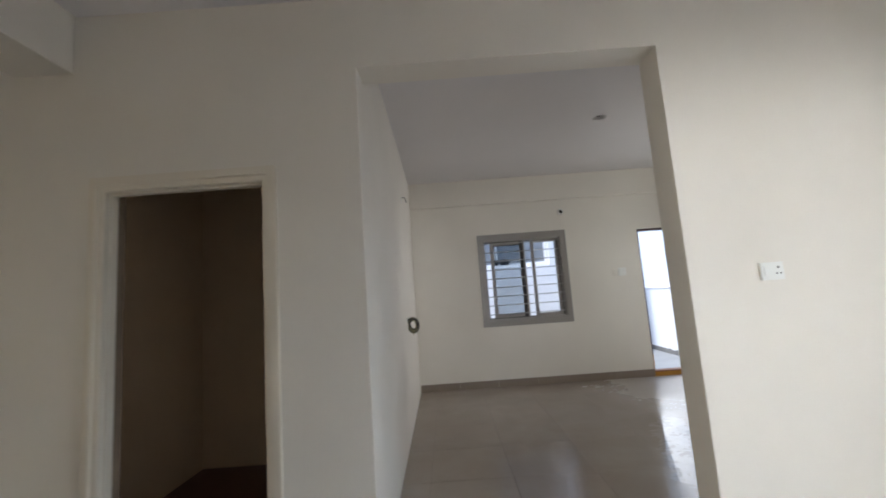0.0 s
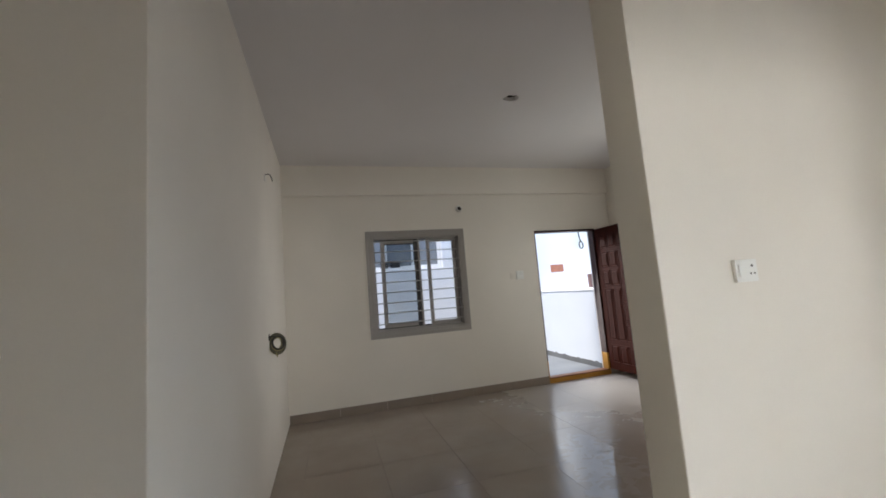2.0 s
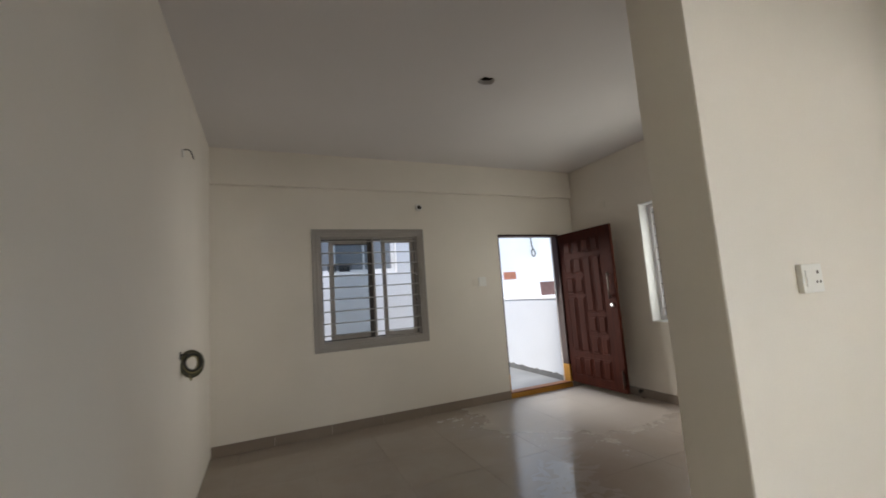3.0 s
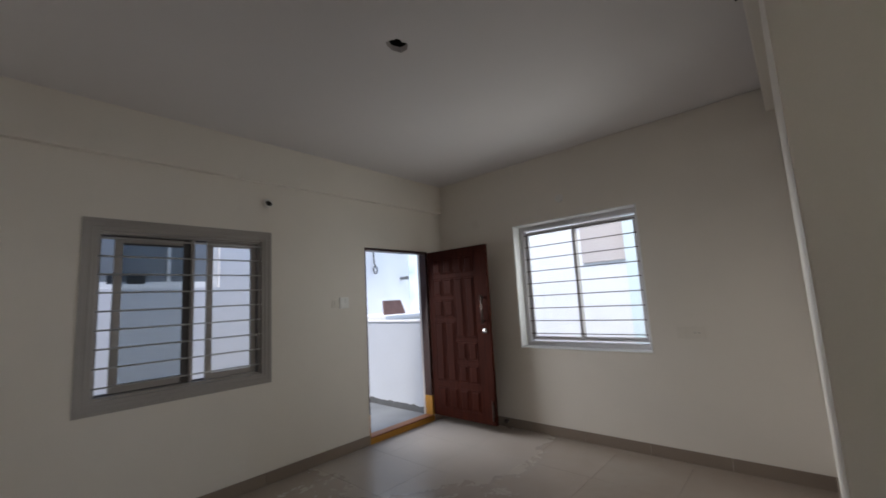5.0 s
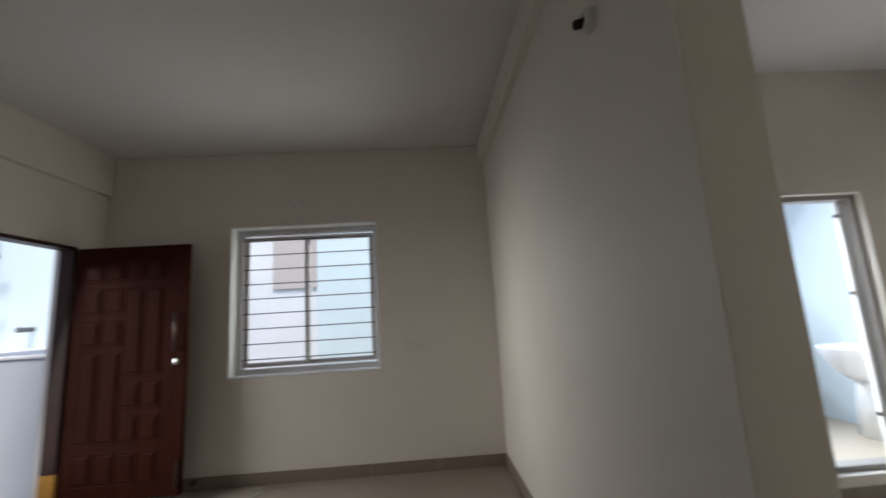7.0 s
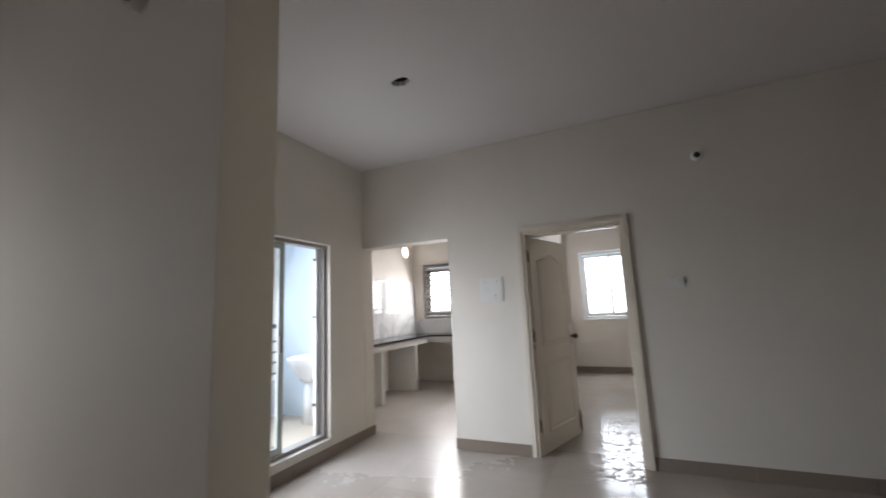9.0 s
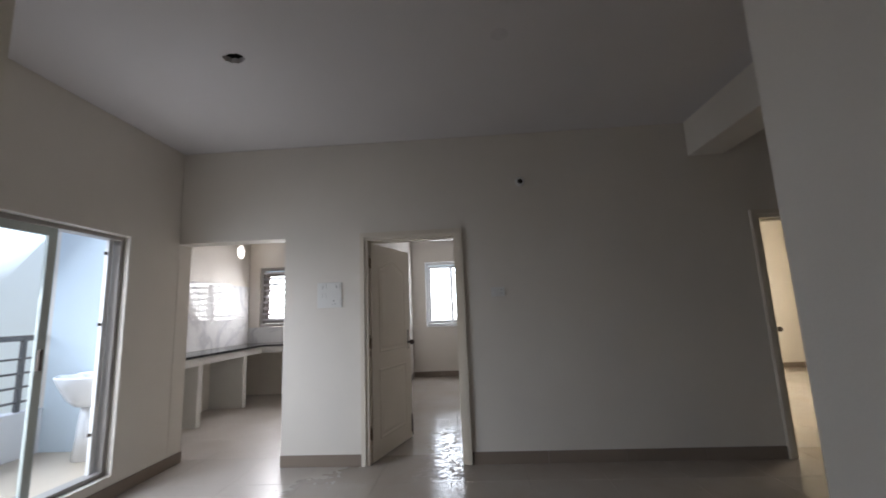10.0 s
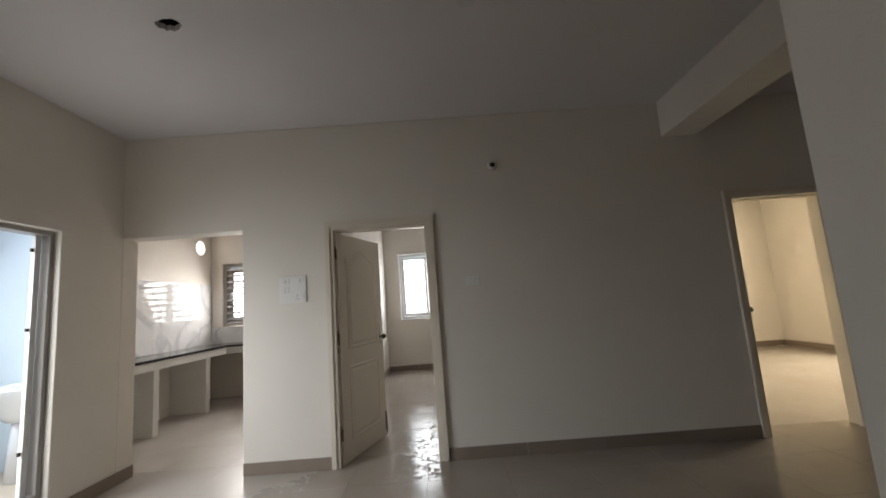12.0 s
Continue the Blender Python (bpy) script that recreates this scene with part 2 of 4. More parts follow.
M_DARKMETAL = material("dark_bronze", (0.10, 0.08, 0.07), rough=0.35, metal=0.8, vary=0.1, bump=0.0)
M_BRASS = material("dull_brass", (0.30, 0.23, 0.15), rough=0.4, metal=0.7, vary=0.15, scale=20, bump=0.0)
M_SWITCH = material("switch_plastic", (0.80, 0.79, 0.76), rough=0.3, vary=0.01, bump=0.0)
M_PAINTED = material("painted_over_plastic", (0.74, 0.69, 0.62), rough=0.45, vary=0.04, bump=0.05)
M_SWITCH_GREY = material("switch_shadow_gap", (0.16, 0.15, 0.14), rough=0.5, vary=0.02, bump=0.0)
M_PVC = material("conduit_plastic", (0.76, 0.74, 0.71), rough=0.5, vary=0.05, bump=0.05)
M_DARK = material("dark_cavity", (0.03, 0.025, 0.022), rough=0.95, vary=0.2, scale=20)
M_CABLE = material("black_cable", (0.03, 0.028, 0.025), rough=0.45, vary=0.1)
M_CABLE_Y = material("yellow_cable", (0.36, 0.31, 0.15), rough=0.5, vary=0.1)
M_CABLE_G = material("olive_cable", (0.10, 0.095, 0.06), rough=0.5, vary=0.1)
M_GRANITE = material("black_granite", (0.035, 0.037, 0.042), rough=0.12, vary=0.5, scale=180, bump=0.0)
M_SLAB = material("white_washed_slab", (0.74, 0.73, 0.70), rough=0.75, vary=0.05, bump=0.3, bump_scale=60)
M_MARBLE = marble_material("veined_wall_tile")
M_GLASS = glass_material("clear_glass", (0.97, 0.98, 0.98))
M_GLASS_TINT = glass_material("tinted_glass", (0.44, 0.485, 0.505))
M_EXT = material("white_exterior_paint", (0.80, 0.80, 0.82), rough=0.85, vary=0.04, scale=0.8, bump=0.3, bump_scale=40)
M_EXT_BLUE = material("pale_blue_exterior_paint", (0.68, 0.78, 0.80), rough=0.85, vary=0.04, scale=0.8, bump=0.3, bump_scale=40)
M_BALCONY = material("pale_blue_balcony_paint", (0.70, 0.79, 0.85), rough=0.7, vary=0.04, scale=1.0, bump=0.15, bump_scale=60)
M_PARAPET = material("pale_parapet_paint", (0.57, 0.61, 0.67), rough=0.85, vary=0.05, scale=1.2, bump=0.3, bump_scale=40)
M_EXT_PINK = material("pale_pink_exterior_paint", (0.55, 0.49, 0.47), rough=0.85, vary=0.04, scale=0.8, bump=0.3, bump_scale=40)
M_CEMENT = material("bare_cement", (0.12, 0.125, 0.13), rough=0.9, vary=0.25, scale=4, bump=0.4, bump_scale=50)
M_CORRIDOR = material("corridor_stone", (0.20, 0.215, 0.23), rough=0.5, vary=0.15, scale=3)
M_BRICK = material("exposed_brick", (0.40, 0.16, 0.10), rough=0.9, vary=0.2, scale=9)
M_RUST = material("rust_brown_sheet", (0.13, 0.07, 0.06), rough=0.7, vary=0.2, scale=5)
M_GROUND = material("dry_ground", (0.26, 0.22, 0.17), rough=0.95, vary=0.2, scale=0.3)
M_SAND = material("balcony_tile", (0.50, 0.42, 0.33), rough=0.4, vary=0.08, scale=2)
M_CERAMIC = material("white_ceramic", (0.82, 0.82, 0.83), rough=0.1, vary=0.01, bump=0.0, coat=0.3)
M_DARKWIN = material("dark_far_glass", (0.03, 0.035, 0.04), rough=0.15, vary=0.1, bump=0.0)
M_GREYWIN = material("frosted_far_glass", (0.22, 0.24, 0.26), rough=0.35, vary=0.1, bump=0.0)
M_TOILETFLOOR = material("brown_floor_tile", (0.16, 0.07, 0.05), rough=0.35, vary=0.1)


# ---- mesh helpers ----
def box(bm, x0, x1, y0, y1, z0, z1):
    v = [bm.verts.new((x, y, z)) for z in (z0, z1) for y in (y0, y1) for x in (x0, x1)]
    for f in ((0, 2, 3, 1), (4, 5, 7, 6), (0, 1, 5, 4), (2, 6, 7, 3), (0, 4, 6, 2), (1, 3, 7, 5)):
        bm.faces.new([v[i] for i in f])
    return v


def bevelled(bm, width, segments=2):
    bmesh.ops.bevel(bm, geom=bm.edges[:], offset=width, segments=segments, profile=0.6, affect="EDGES")
    return bm


def rounded_box(x0, x1, y0, y1, z0, z1, width=0.004, segments=2):
    bm = bmesh.new()
    box(bm, x0, x1, y0, y1, z0, z1)
    return bevelled(bm, width, segments)


def rod(bm, a, b, radius, sides=12):
    a, b = Vector(a), Vector(b)
    m = Matrix.Translation((a + b) / 2) @ (b - a).to_track_quat("Z", "Y").to_matrix().to_4x4()
    bmesh.ops.create_cone(bm, cap_ends=True, segments=sides, radius1=radius, radius2=radius, depth=(b - a).length, matrix=m)
    return bm


def smooth(bm, on=True):
    for f in bm.faces:
        f.smooth = on
    return bm


def mesh(name, bm, mat):
    me = bpy.data.meshes.new(name)
    bmesh.ops.recalc_face_normals(bm, faces=bm.faces[:])
    bm.to_mesh(me)
    bm.free()
    me.materials.append(mat)
    return me


def part(name, bm, mat, parent=None, label=""):
    """Link a bmesh as one mesh object, under a thing or a part."""
    ob = new(name, mesh(name, bm, mat))
    if parent is not None:
        ob.parent = parent
    if label:
        tagged(ob, label)
    return ob


def root(name, m, label, category, group="", kind=""):
    ob = new(name)
    ob.matrix_world = m
    ob.empty_display_size = 0.1
    return tagged(ob, label, category, group, kind)


def slab_with_holes(bm, axes, u0, u1, v0, v1, t0, t1, holes):
    """A slab in the u-v plane with rectangular holes and no inner faces. axes: places of u, v, t in (x, y, z)."""
    us = sorted({u0, u1, *[min(max(h[i], u0), u1) for h in holes for i in (0, 1)]})
    vs = sorted({v0, v1, *[min(max(h[i], v0), v1) for h in holes for i in (2, 3)]})
    solid = {}
    for i in range(len(us) - 1):
        for j in range(len(vs) - 1):
            cu, cv = (us[i] + us[i + 1]) / 2, (vs[j] + vs[j + 1]) / 2
            solid[i, j] = not any(h[0] < cu < h[1] and h[2] < cv < h[3] for h in holes)
    made = {}

    def vert(u, v, t):
        if (u, v, t) not in made:
            p = [0, 0, 0]
            p[axes[0]], p[axes[1]], p[axes[2]] = u, v, t
            made[u, v, t] = bm.verts.new(p)
        return made[u, v, t]

    for (i, j), on in solid.items():
        if not on:
            continue
        a, b, c, d = us[i], us[i + 1], vs[j], vs[j + 1]
        for t in (t0, t1):
            bm.faces.new([vert(a, c, t), vert(b, c, t), vert(b, d, t), vert(a, d, t)])
        for di, dj, p, q in ((-1, 0, (a, c), (a, d)), (1, 0, (b, c), (b, d)), (0, -1, (a, c), (b, c)), (0, 1, (a, d), (b, d))):
            if not solid.get((i + di, j + dj), False):
                bm.faces.new([vert(*p, t0), vert(*q, t0), vert(*q, t1), vert(*p, t1)])
    return bm


def wall(name, along, u0, u1, t0, t1, z0, z1, holes=(), mat=None, label="plain cream painted plaster wall", soft=0.006, only=None):
    bm = bmesh.new()
    slab_with_holes(bm, (0, 2, 1) if along == "x" else (1, 2, 0), u0, u1, z0, z1, t0, t1, holes)
    bmesh.ops.recalc_face_normals(bm, faces=bm.faces[:])
    bmesh.ops.dissolve_limit(bm, angle_limit=0.01, verts=bm.verts[:], edges=bm.edges[:])
    sharp = [e for e in bm.edges if len(e.link_faces) == 2 and e.calc_face_angle(0) > 0.5]
    if only:
        sharp = [e for e in sharp if only((e.verts[0].co + e.verts[1].co) / 2)]
    if soft:
        bmesh.ops.bevel(bm, geom=sharp, offset=soft, segments=2, profile=0.5, affect="EDGES")
    return tagged(part(name, bm, mat or M_WALL), label, "wall", kind="structure")


# ---- plan ----
CEIL = 3.0
NY = 6.585          # inner face of the north wall
EX = 5.14           # inner face of the drawing room's east wall
MY0, MY1 = 2.815, 2.998   # middle wall
JW, JE = 0.63, 2.25       # sides of the wide opening
SY0, SY1 = -0.28, -0.10   # wall between the hall and the kitchen and bedrooms
HX = 4.03           # hall's east wall
KX, KY = 5.20, -3.45      # kitchen's east and south walls
BX, BY = 2.40, -4.82      # bedroom's east and south walls
RX, RY = -5.39, -4.57     # second bedroom's west and south walls
PX, PY = -1.17, 4.40      # small dark room's west and north walls
BALC = 0.17         # balcony floor
W1 = (1.539, 2.807, 0.852, 2.155)
W2 = (4.082, 5.444, 0.888, 2.272)
D1 = (3.875, 4.87, 0.0, 2.10)
BD = (1.25, 2.225, 0.0, 2.087)
BD2 = (-2.36, -1.365, 0.0, 2.115)
BD0 = (-0.78, 0.188, 0.0, 2.07)
KO = (2.965, HX, 0.0, 2.07)
GD = (0.47, 1.83, BALC, 2.04)
KW = (3.75, 5.005, 1.157, 2.232)
BW = (0.95, 2.115, 1.0, 2.36)
RW = (-2.95, -1.50, 0.85, 2.15)

wall("wall_north", "x", -0.1, EX + 0.23, NY, NY + 0.19, -0.05, CEIL, [W1, (D1[0], D1[1], -1, D1[3])])
wall("wall_east", "y", MY1, NY, EX, EX + 0.23, -0.05, CEIL, [W2])
wall("wall_middle", "x", -3.2, EX + 0.23, MY0, MY1, -0.05, CEIL, [(JW, JE, -1, 2.59), (BD0[0] + 0.02, BD0[1] - 0.02, -1, BD0[3] - 0.02)],
     only=lambda c: abs(c.x - JE) < 0.01 or (abs(c.x - JW) < 0.01 and c.y < MY0 + 0.05))
wall("wall_south", "x", -5.6, EX + 0.3, SY0, SY1, -0.05, CEIL, [(KO[0], KO[1], -1, KO[3]), (BD[0] + 0.02, BD[1] - 0.02, -1, BD[3] - 0.02), (BD2[0] + 0.02, BD2[1] - 0.02, -1, BD2[3] - 0.02)])
wall("wall_hall_east", "y", SY1, MY0, HX, HX + 0.16, -0.05, CEIL, [GD])
wall("wall_hall_west", "y", SY1, MY0, -3.35, -3.2, -0.05, CEIL)
wall("wall_kitchen_east", "y", KY, SY0, KX, KX + 0.2, -0.05, CEIL, [(-3.27, -3.01, 2.36, 2.62)])
wall("wall_kitchen_south", "x", BX + 0.15, KX + 0.2, KY - 0.2, KY, -0.05, CEIL, [KW])
wall("wall_bedroom_east", "y", BY, SY0, BX, BX + 0.15, -0.05, CEIL)
wall("wall_bedroom_south", "x", -1.2, BX + 0.15, BY - 0.2, BY, -0.05, CEIL, [BW])
wall("wall_bedroom_west", "y", BY, SY0, -1.2, -1.05, -0.05, CEIL)
wall("wall_second_bedroom_south", "x", RX - 0.2, -1.2, RY - 0.2, RY, -0.05, CEIL)
wall("wall_second_bedroom_west", "y", RY, SY0, RX - 0.2, RX, -0.05, CEIL, [RW])
wall("wall_small_room_west", "y", MY1, PY, PX - 0.15, PX, -0.05, CEIL, mat=M_TAN, label="tan painted wall of a small unlit room")
wall("wall_small_room_north", "x", PX - 0.15, 0.4, PY, PY + 0.15, -0.05, CEIL, mat=M_TAN, label="tan painted wall of a small unlit room")

# the drawing room's west wall runs very slightly askew
bm = bmesh.new()
vs = box(bm, 0.42, JW, MY1, NY, -0.05, CEIL)
for v in vs:
    if v.co.y > 5 and v.co.x > 0.5:
        v.co.x = 0.568
tagged(part("wall_west", bm, M_WALL), "plain cream painted plaster wall", "wall", kind="structure")

# beams
def beam(name, x0, x1, y0, y1, z0, label):
    tagged(part(name, rounded_box(x0, x1, y0, y1, z0, CEIL + 0.02, 0.008), M_WALL), label, "beam", kind="structure")


beam("beam_north", 0.5, EX, NY - 0.05, NY + 0.02, 2.625, "shallow painted plaster beam along the wall head")
beam("beam_middle", JE + 0.6, EX, MY1 - 0.02, MY1 + 0.055, 2.80, "shallow painted plaster beam along the wall head")
beam("beam_hall", -1.22, -0.90, SY1, MY0, 2.665, "deep cream painted ceiling beam")

# ceiling, with two open fan boxes
FANS = [(2.69, 4.635), (2.665, 1.314)]
bm = bmesh.new()
slab_with_holes(bm, (0, 1, 2), -5.7, EX + 0.5, -5.1, NY + 0.19, CEIL, CEIL + 0.16, [(HX + 0.18, EX + 0.6, SY1, MY0 + 0.1)] + [(x - 0.075, x + 0.075, y - 0.075, y + 0.075) for x, y in FANS])
tagged(part("ceiling", bm, M_CEIL), "matt white painted concrete ceiling", "ceiling", kind="structure")


def fan_box(x, y, seed):
    """A ragged hole in the plaster round an empty fan hook box."""
    rnd = random.Random(seed)
    r = root("ceiling_fan_box", pose(x, y, CEIL), "ragged open fan box hole in the ceiling plaster", "ceiling box", "fan box holes")
    bm = bmesh.new()
    n = 20
    inner = [0.055 * (1 + rnd.uniform(-0.16, 0.16)) for _ in range(n)]
    low, lip, out = [], [], []
    for i in range(n):
        a = 2 * math.pi * i / n
        c, s = math.cos(a), math.sin(a)
        low.append(bm.verts.new((inner[i] * 1.25 * c, inner[i] * 0.95 * s, -0.0035)))
        lip.append(bm.verts.new((inner[i] * 1.2 * c, inner[i] * 0.9 * s, 0.03)))
        out.append(bm.verts.new((0.125 * c, 0.125 * s, -0.001)))
    for i in range(n):
        j = (i + 1) % n
        bm.faces.new((out[i], out[j], low[j], low[i]))
        bm.faces.new((low[i], low[j], lip[j], lip[i]))
    part("plaster_rim", bm, M_CEIL, r)
    bm = bmesh.new()
    bmesh.ops.create_cone(bm, cap_ends=True, segments=24, radius1=0.072, radius2=0.072, depth=0.1, matrix=Matrix.Translation((0, 0, 0.085)))
    bm.faces.ensure_lookup_table()
    bmesh.ops.delete(bm, geom=[min(bm.faces, key=lambda f: f.calc_center_median().z)], context="FACES")
    cup = part("metal_cup", bm, M_DARK, r, "dark metal box")
    bm = bmesh.new()
    rod(bm, (-0.07, 0, 0.07), (0.07, 0, 0.07), 0.006)
    part("hook_rod", bm, M_DARKMETAL, cup)


for k, (x, y) in enumerate(FANS):
    fan_box(x, y, 11 + k)


bm = smooth(rod(bmesh.new(), (0.95, 1.34, CEIL - 0.0015), (0.95, 1.34, CEIL + 0.004), 0.055, 28), False)
tagged(part("filled_ceiling_box", bm, M_PATCH), "round plastered-over box in the ceiling", "ceiling box")


# ---- windows ----
def ring(x0, x1, y0, y1, z0, z1, w, soft=0.003):
    """A rectangular frame of four mitred-looking bars in one mesh."""
    bm = bmesh.new()
    slab_with_holes(bm, (0, 2, 1), x0, x1, z0, z1, y0, y1, [(x0 + w, x1 - w, z0 + w, z1 - w)])
    bmesh.ops.recalc_face_normals(bm, faces=bm.faces[:])
    bmesh.ops.dissolve_limit(bm, angle_limit=0.01, verts=bm.verts[:], edges=bm.edges[:])
    sharp = [e for e in bm.edges if len(e.link_faces) == 2 and e.calc_face_angle(0) > 0.5]
    bmesh.ops.bevel(bm, geom=sharp, offset=soft, segments=1, affect="EDGES")
    return bm


def sash(parent, x0, x1, z0, z1, y, mat, glass, w=0.055, deep=0.028):
    s = part("sash", ring(x0, x1, y, y + deep, z0, z1, w), mat, parent)
    bm = bmesh.new()
    box(bm, x0 + w - 0.006, x1 - w + 0.006, y + deep / 2 - 0.0025, y + deep / 2 + 0.0025, z0 + w - 0.006, z1 - w + 0.006)
    g = part("pane", bm, glass, s)
    g.visible_shadow = False
    return s


def window(name, m, width, height, label, sashes, frame_mat=None, sash_mat=None, bars=9, bar_y=0.03, frame_w=0.075, depth=0.11, proud=0.006, bar_mat=None, glass=None, bar_r=0.0062, track_mat=None):
    """A sliding window. The local x runs along the wall, y outwards, z up; the origin is the lower left corner of the frame from inside."""
    r = root(name, m, label, "window", kind="structure")
    part("window_frame", ring(0, width, -proud, depth, 0, height, frame_w, 0.004), frame_mat or M_UPVC, r)
    if frame_w > 0.06:
        part("inner_rebate", ring(frame_w - 0.002, width - frame_w + 0.002, 0.02, depth - 0.01, frame_w - 0.002, height - frame_w + 0.002, 0.018, 0.002), frame_mat or M_UPVC, r)
    part("track", ring(frame_w + 0.014, width - frame_w - 0.014, depth - 0.05, depth - 0.004, frame_w + 0.014, height - frame_w - 0.014, 0.012, 0.001), track_mat or M_UPVC_DARK, r)
    for x0, x1, y, w, smat, g in sashes:
        sash(r, x0, x1, frame_w + 0.018, height - frame_w - 0.018, y, smat or sash_mat or M_UPVC, g or glass or M_GLASS, w)
    for i in range(bars):
        z = frame_w + (i + 0.62) * (height - 2 * frame_w) / bars
        bm = bmesh.new()
        rod(bm, (frame_w - 0.012, bar_y, z), (width - frame_w + 0.012, bar_y, z), bar_r, 10)
        part("grille_bar", smooth(bm), bar_mat or M_STEEL, r)
    return r


w1w, w1h = W1[1] - W1[0], W1[3] - W1[2]
window("window_1", pose(W1[0], NY, W1[2]), w1w, w1h, "grey sliding window with horizontal steel grille bars",
       [(0.175, 0.66, 0.075, 0.05, None, M_GLASS_TINT), (0.77, 1.165, 0.045, 0.045, None, None)], bar_y=0.012, depth=0.12)
bm = bmesh.new()
box(bm, 0.605, 0.655, 0.066, 0.0745, 0.094, w1h - 0.094)
part("meeting_stile", bm, M_UPVC_DARK, bpy.data.objects["window_1"], "dark brown meeting stile")
part("interlock", rounded_box(0.657, 0.682, 0.05, 0.09, 0.094, w1h - 0.094, 0.002), M_UPVC, bpy.data.objects["window_1"])
for z0, z1 in ((0.143, 0.158), (w1h - 0.158, w1h - 0.143)):
    bm = bmesh.new()
    box(bm, 0.226, 0.604, 0.071, 0.0745, z0, z1)
    part("gasket", bm, M_UPVC_DARK, bpy.data.objects["window_1"], "black rubber gasket")
for k, (a, b, y) in enumerate(((-0.014, 0.012, -0.010), (0.034, 0.046, -0.012))):
    part("frame_bead", ring(a, w1w - a, y, 0.0, a, w1h - a, b - a, 0.002), M_UPVC, bpy.data.objects["window_1"])
w2w, w2h = W2[1] - W2[0], W2[3] - W2[2]
window("window_2", pose(EX + 0.135, W2[1] - 0.012, W2[2] + 0.012, 0, 0, -90), w2w - 0.024, w2h - 0.024, "grey sliding window with steel bars in a deep white reveal",
       [(0.05, 0.655, 0.045, 0.036, None, None), (0.625, w2w - 0.08, 0.075, 0.036, None, None)], frame_mat=M_UPVC_LIGHT, sash_mat=M_UPVC_LIGHT, track_mat=M_UPVC_LIGHT, bar_y=0.022, frame_w=0.046, depth=0.092, proud=0.0, bar_mat=M_DARKMETAL, bar_r=0.005)
window("window_3", pose(KW[1] - 0.003, KY - 0.03, KW[2] + 0.003, 0, 0, 180), KW[1] - KW[0] - 0.006, KW[3] - KW[2] - 0.006, "grey kitchen sliding window with horizontal steel bars",
       [(0.06, 0.62, 0.05, 0.085, None, None), (0.6, 1.15, 0.08, 0.085, None, None)], bar_y=0.03, frame_w=0.055, proud=0.0, bar_r=0.019, bar_mat=M_UPVC_LIGHT)
window("window_4", pose(BW[1] - 0.013, BY - 0.09, BW[2] + 0.012, 0, 0, 180), BW[1] - BW[0] - 0.026, BW[3] - BW[2] - 0.024, "white sliding bedroom window with thin bars",
       [(0.05, 0.56, 0.04, 0.05, None, None), (0.52, 1.04, 0.07, 0.05, None, None)], frame_mat=M_WHITE_PROFILE, sash_mat=M_WHITE_PROFILE, bar_y=0.02, frame_w=0.05, depth=0.1, proud=0.0, bar_mat=M_SWITCH)
window("window_5", pose(RX - 0.06, RW[0] + 0.003, RW[2] + 0.003, 0, 0, 90), RW[1] - RW[0] - 0.006, RW[3] - RW[2] - 0.006, "white sliding bedroom window with thin bars",
       [(0.05, 0.74, 0.04, 0.05, None, None), (0.7, 1.39, 0.07, 0.05, None, None)], frame_mat=M_WHITE_PROFILE, sash_mat=M_WHITE_PROFILE, bar_y=0.02, frame_w=0.05, depth=0.1, proud=0.0)

# sills and reveals of the second window, in white paint
for nm, b in (("reveal_left", (EX + 0.001, EX + 0.135, W2[1] - 0.011, W2[1] - 0.001, W2[2] + 0.011, W2[3] - 0.011)), ("reveal_right", (EX + 0.001, EX + 0.135, W2[0] + 0.001, W2[0] + 0.011, W2[2] + 0.011, W2[3] - 0.011)),
              ("reveal_head", (EX + 0.001, EX + 0.135, W2[0] + 0.001, W2[1] - 0.001, W2[3] - 0.010, W2[3] - 0.001))):
    o = part(nm, rounded_box(*b, 0.001), M_WHITE_PROFILE, bpy.data.objects["window_2"])
    o.matrix_parent_inverse = bpy.data.objects["window_2"].matrix_world.inverted()
bm = rounded_box(EX - 0.006, EX + 0.135, W2[0] + 0.002, W2[1] - 0.002, W2[2] + 0.002, W2[2] + 0.010, 0.002)
tagged(part("window_sill", bm, M_WHITE_PROFILE), "white painted window sill", "window sill", kind="structure")


# white painted reveal of the bedroom window
for nm, b in (("reveal_side", (BW[1] - 0.011, BW[1] - 0.001, BY - 0.09, BY + 0.002, BW[2] + 0.011, BW[3] - 0.011)), ("reveal_side", (BW[0] + 0.001, BW[0] + 0.011, BY - 0.09, BY + 0.002, BW[2] + 0.011, BW[3] - 0.011)),
              ("reveal_head", (BW[0] + 0.001, BW[1] - 0.001, BY - 0.09, BY + 0.002, BW[3] - 0.010, BW[3] - 0.001)), ("reveal_sill", (BW[0] + 0.001, BW[1] - 0.001, BY - 0.09, BY + 0.012, BW[2] + 0.001, BW[2] + 0.010))):
    o = part(nm, rounded_box(*b, 0.001), M_WHITE_PROFILE, bpy.data.objects["window_4"])
    o.matrix_parent_inverse = bpy.data.objects["window_4"].matrix_world.inverted()


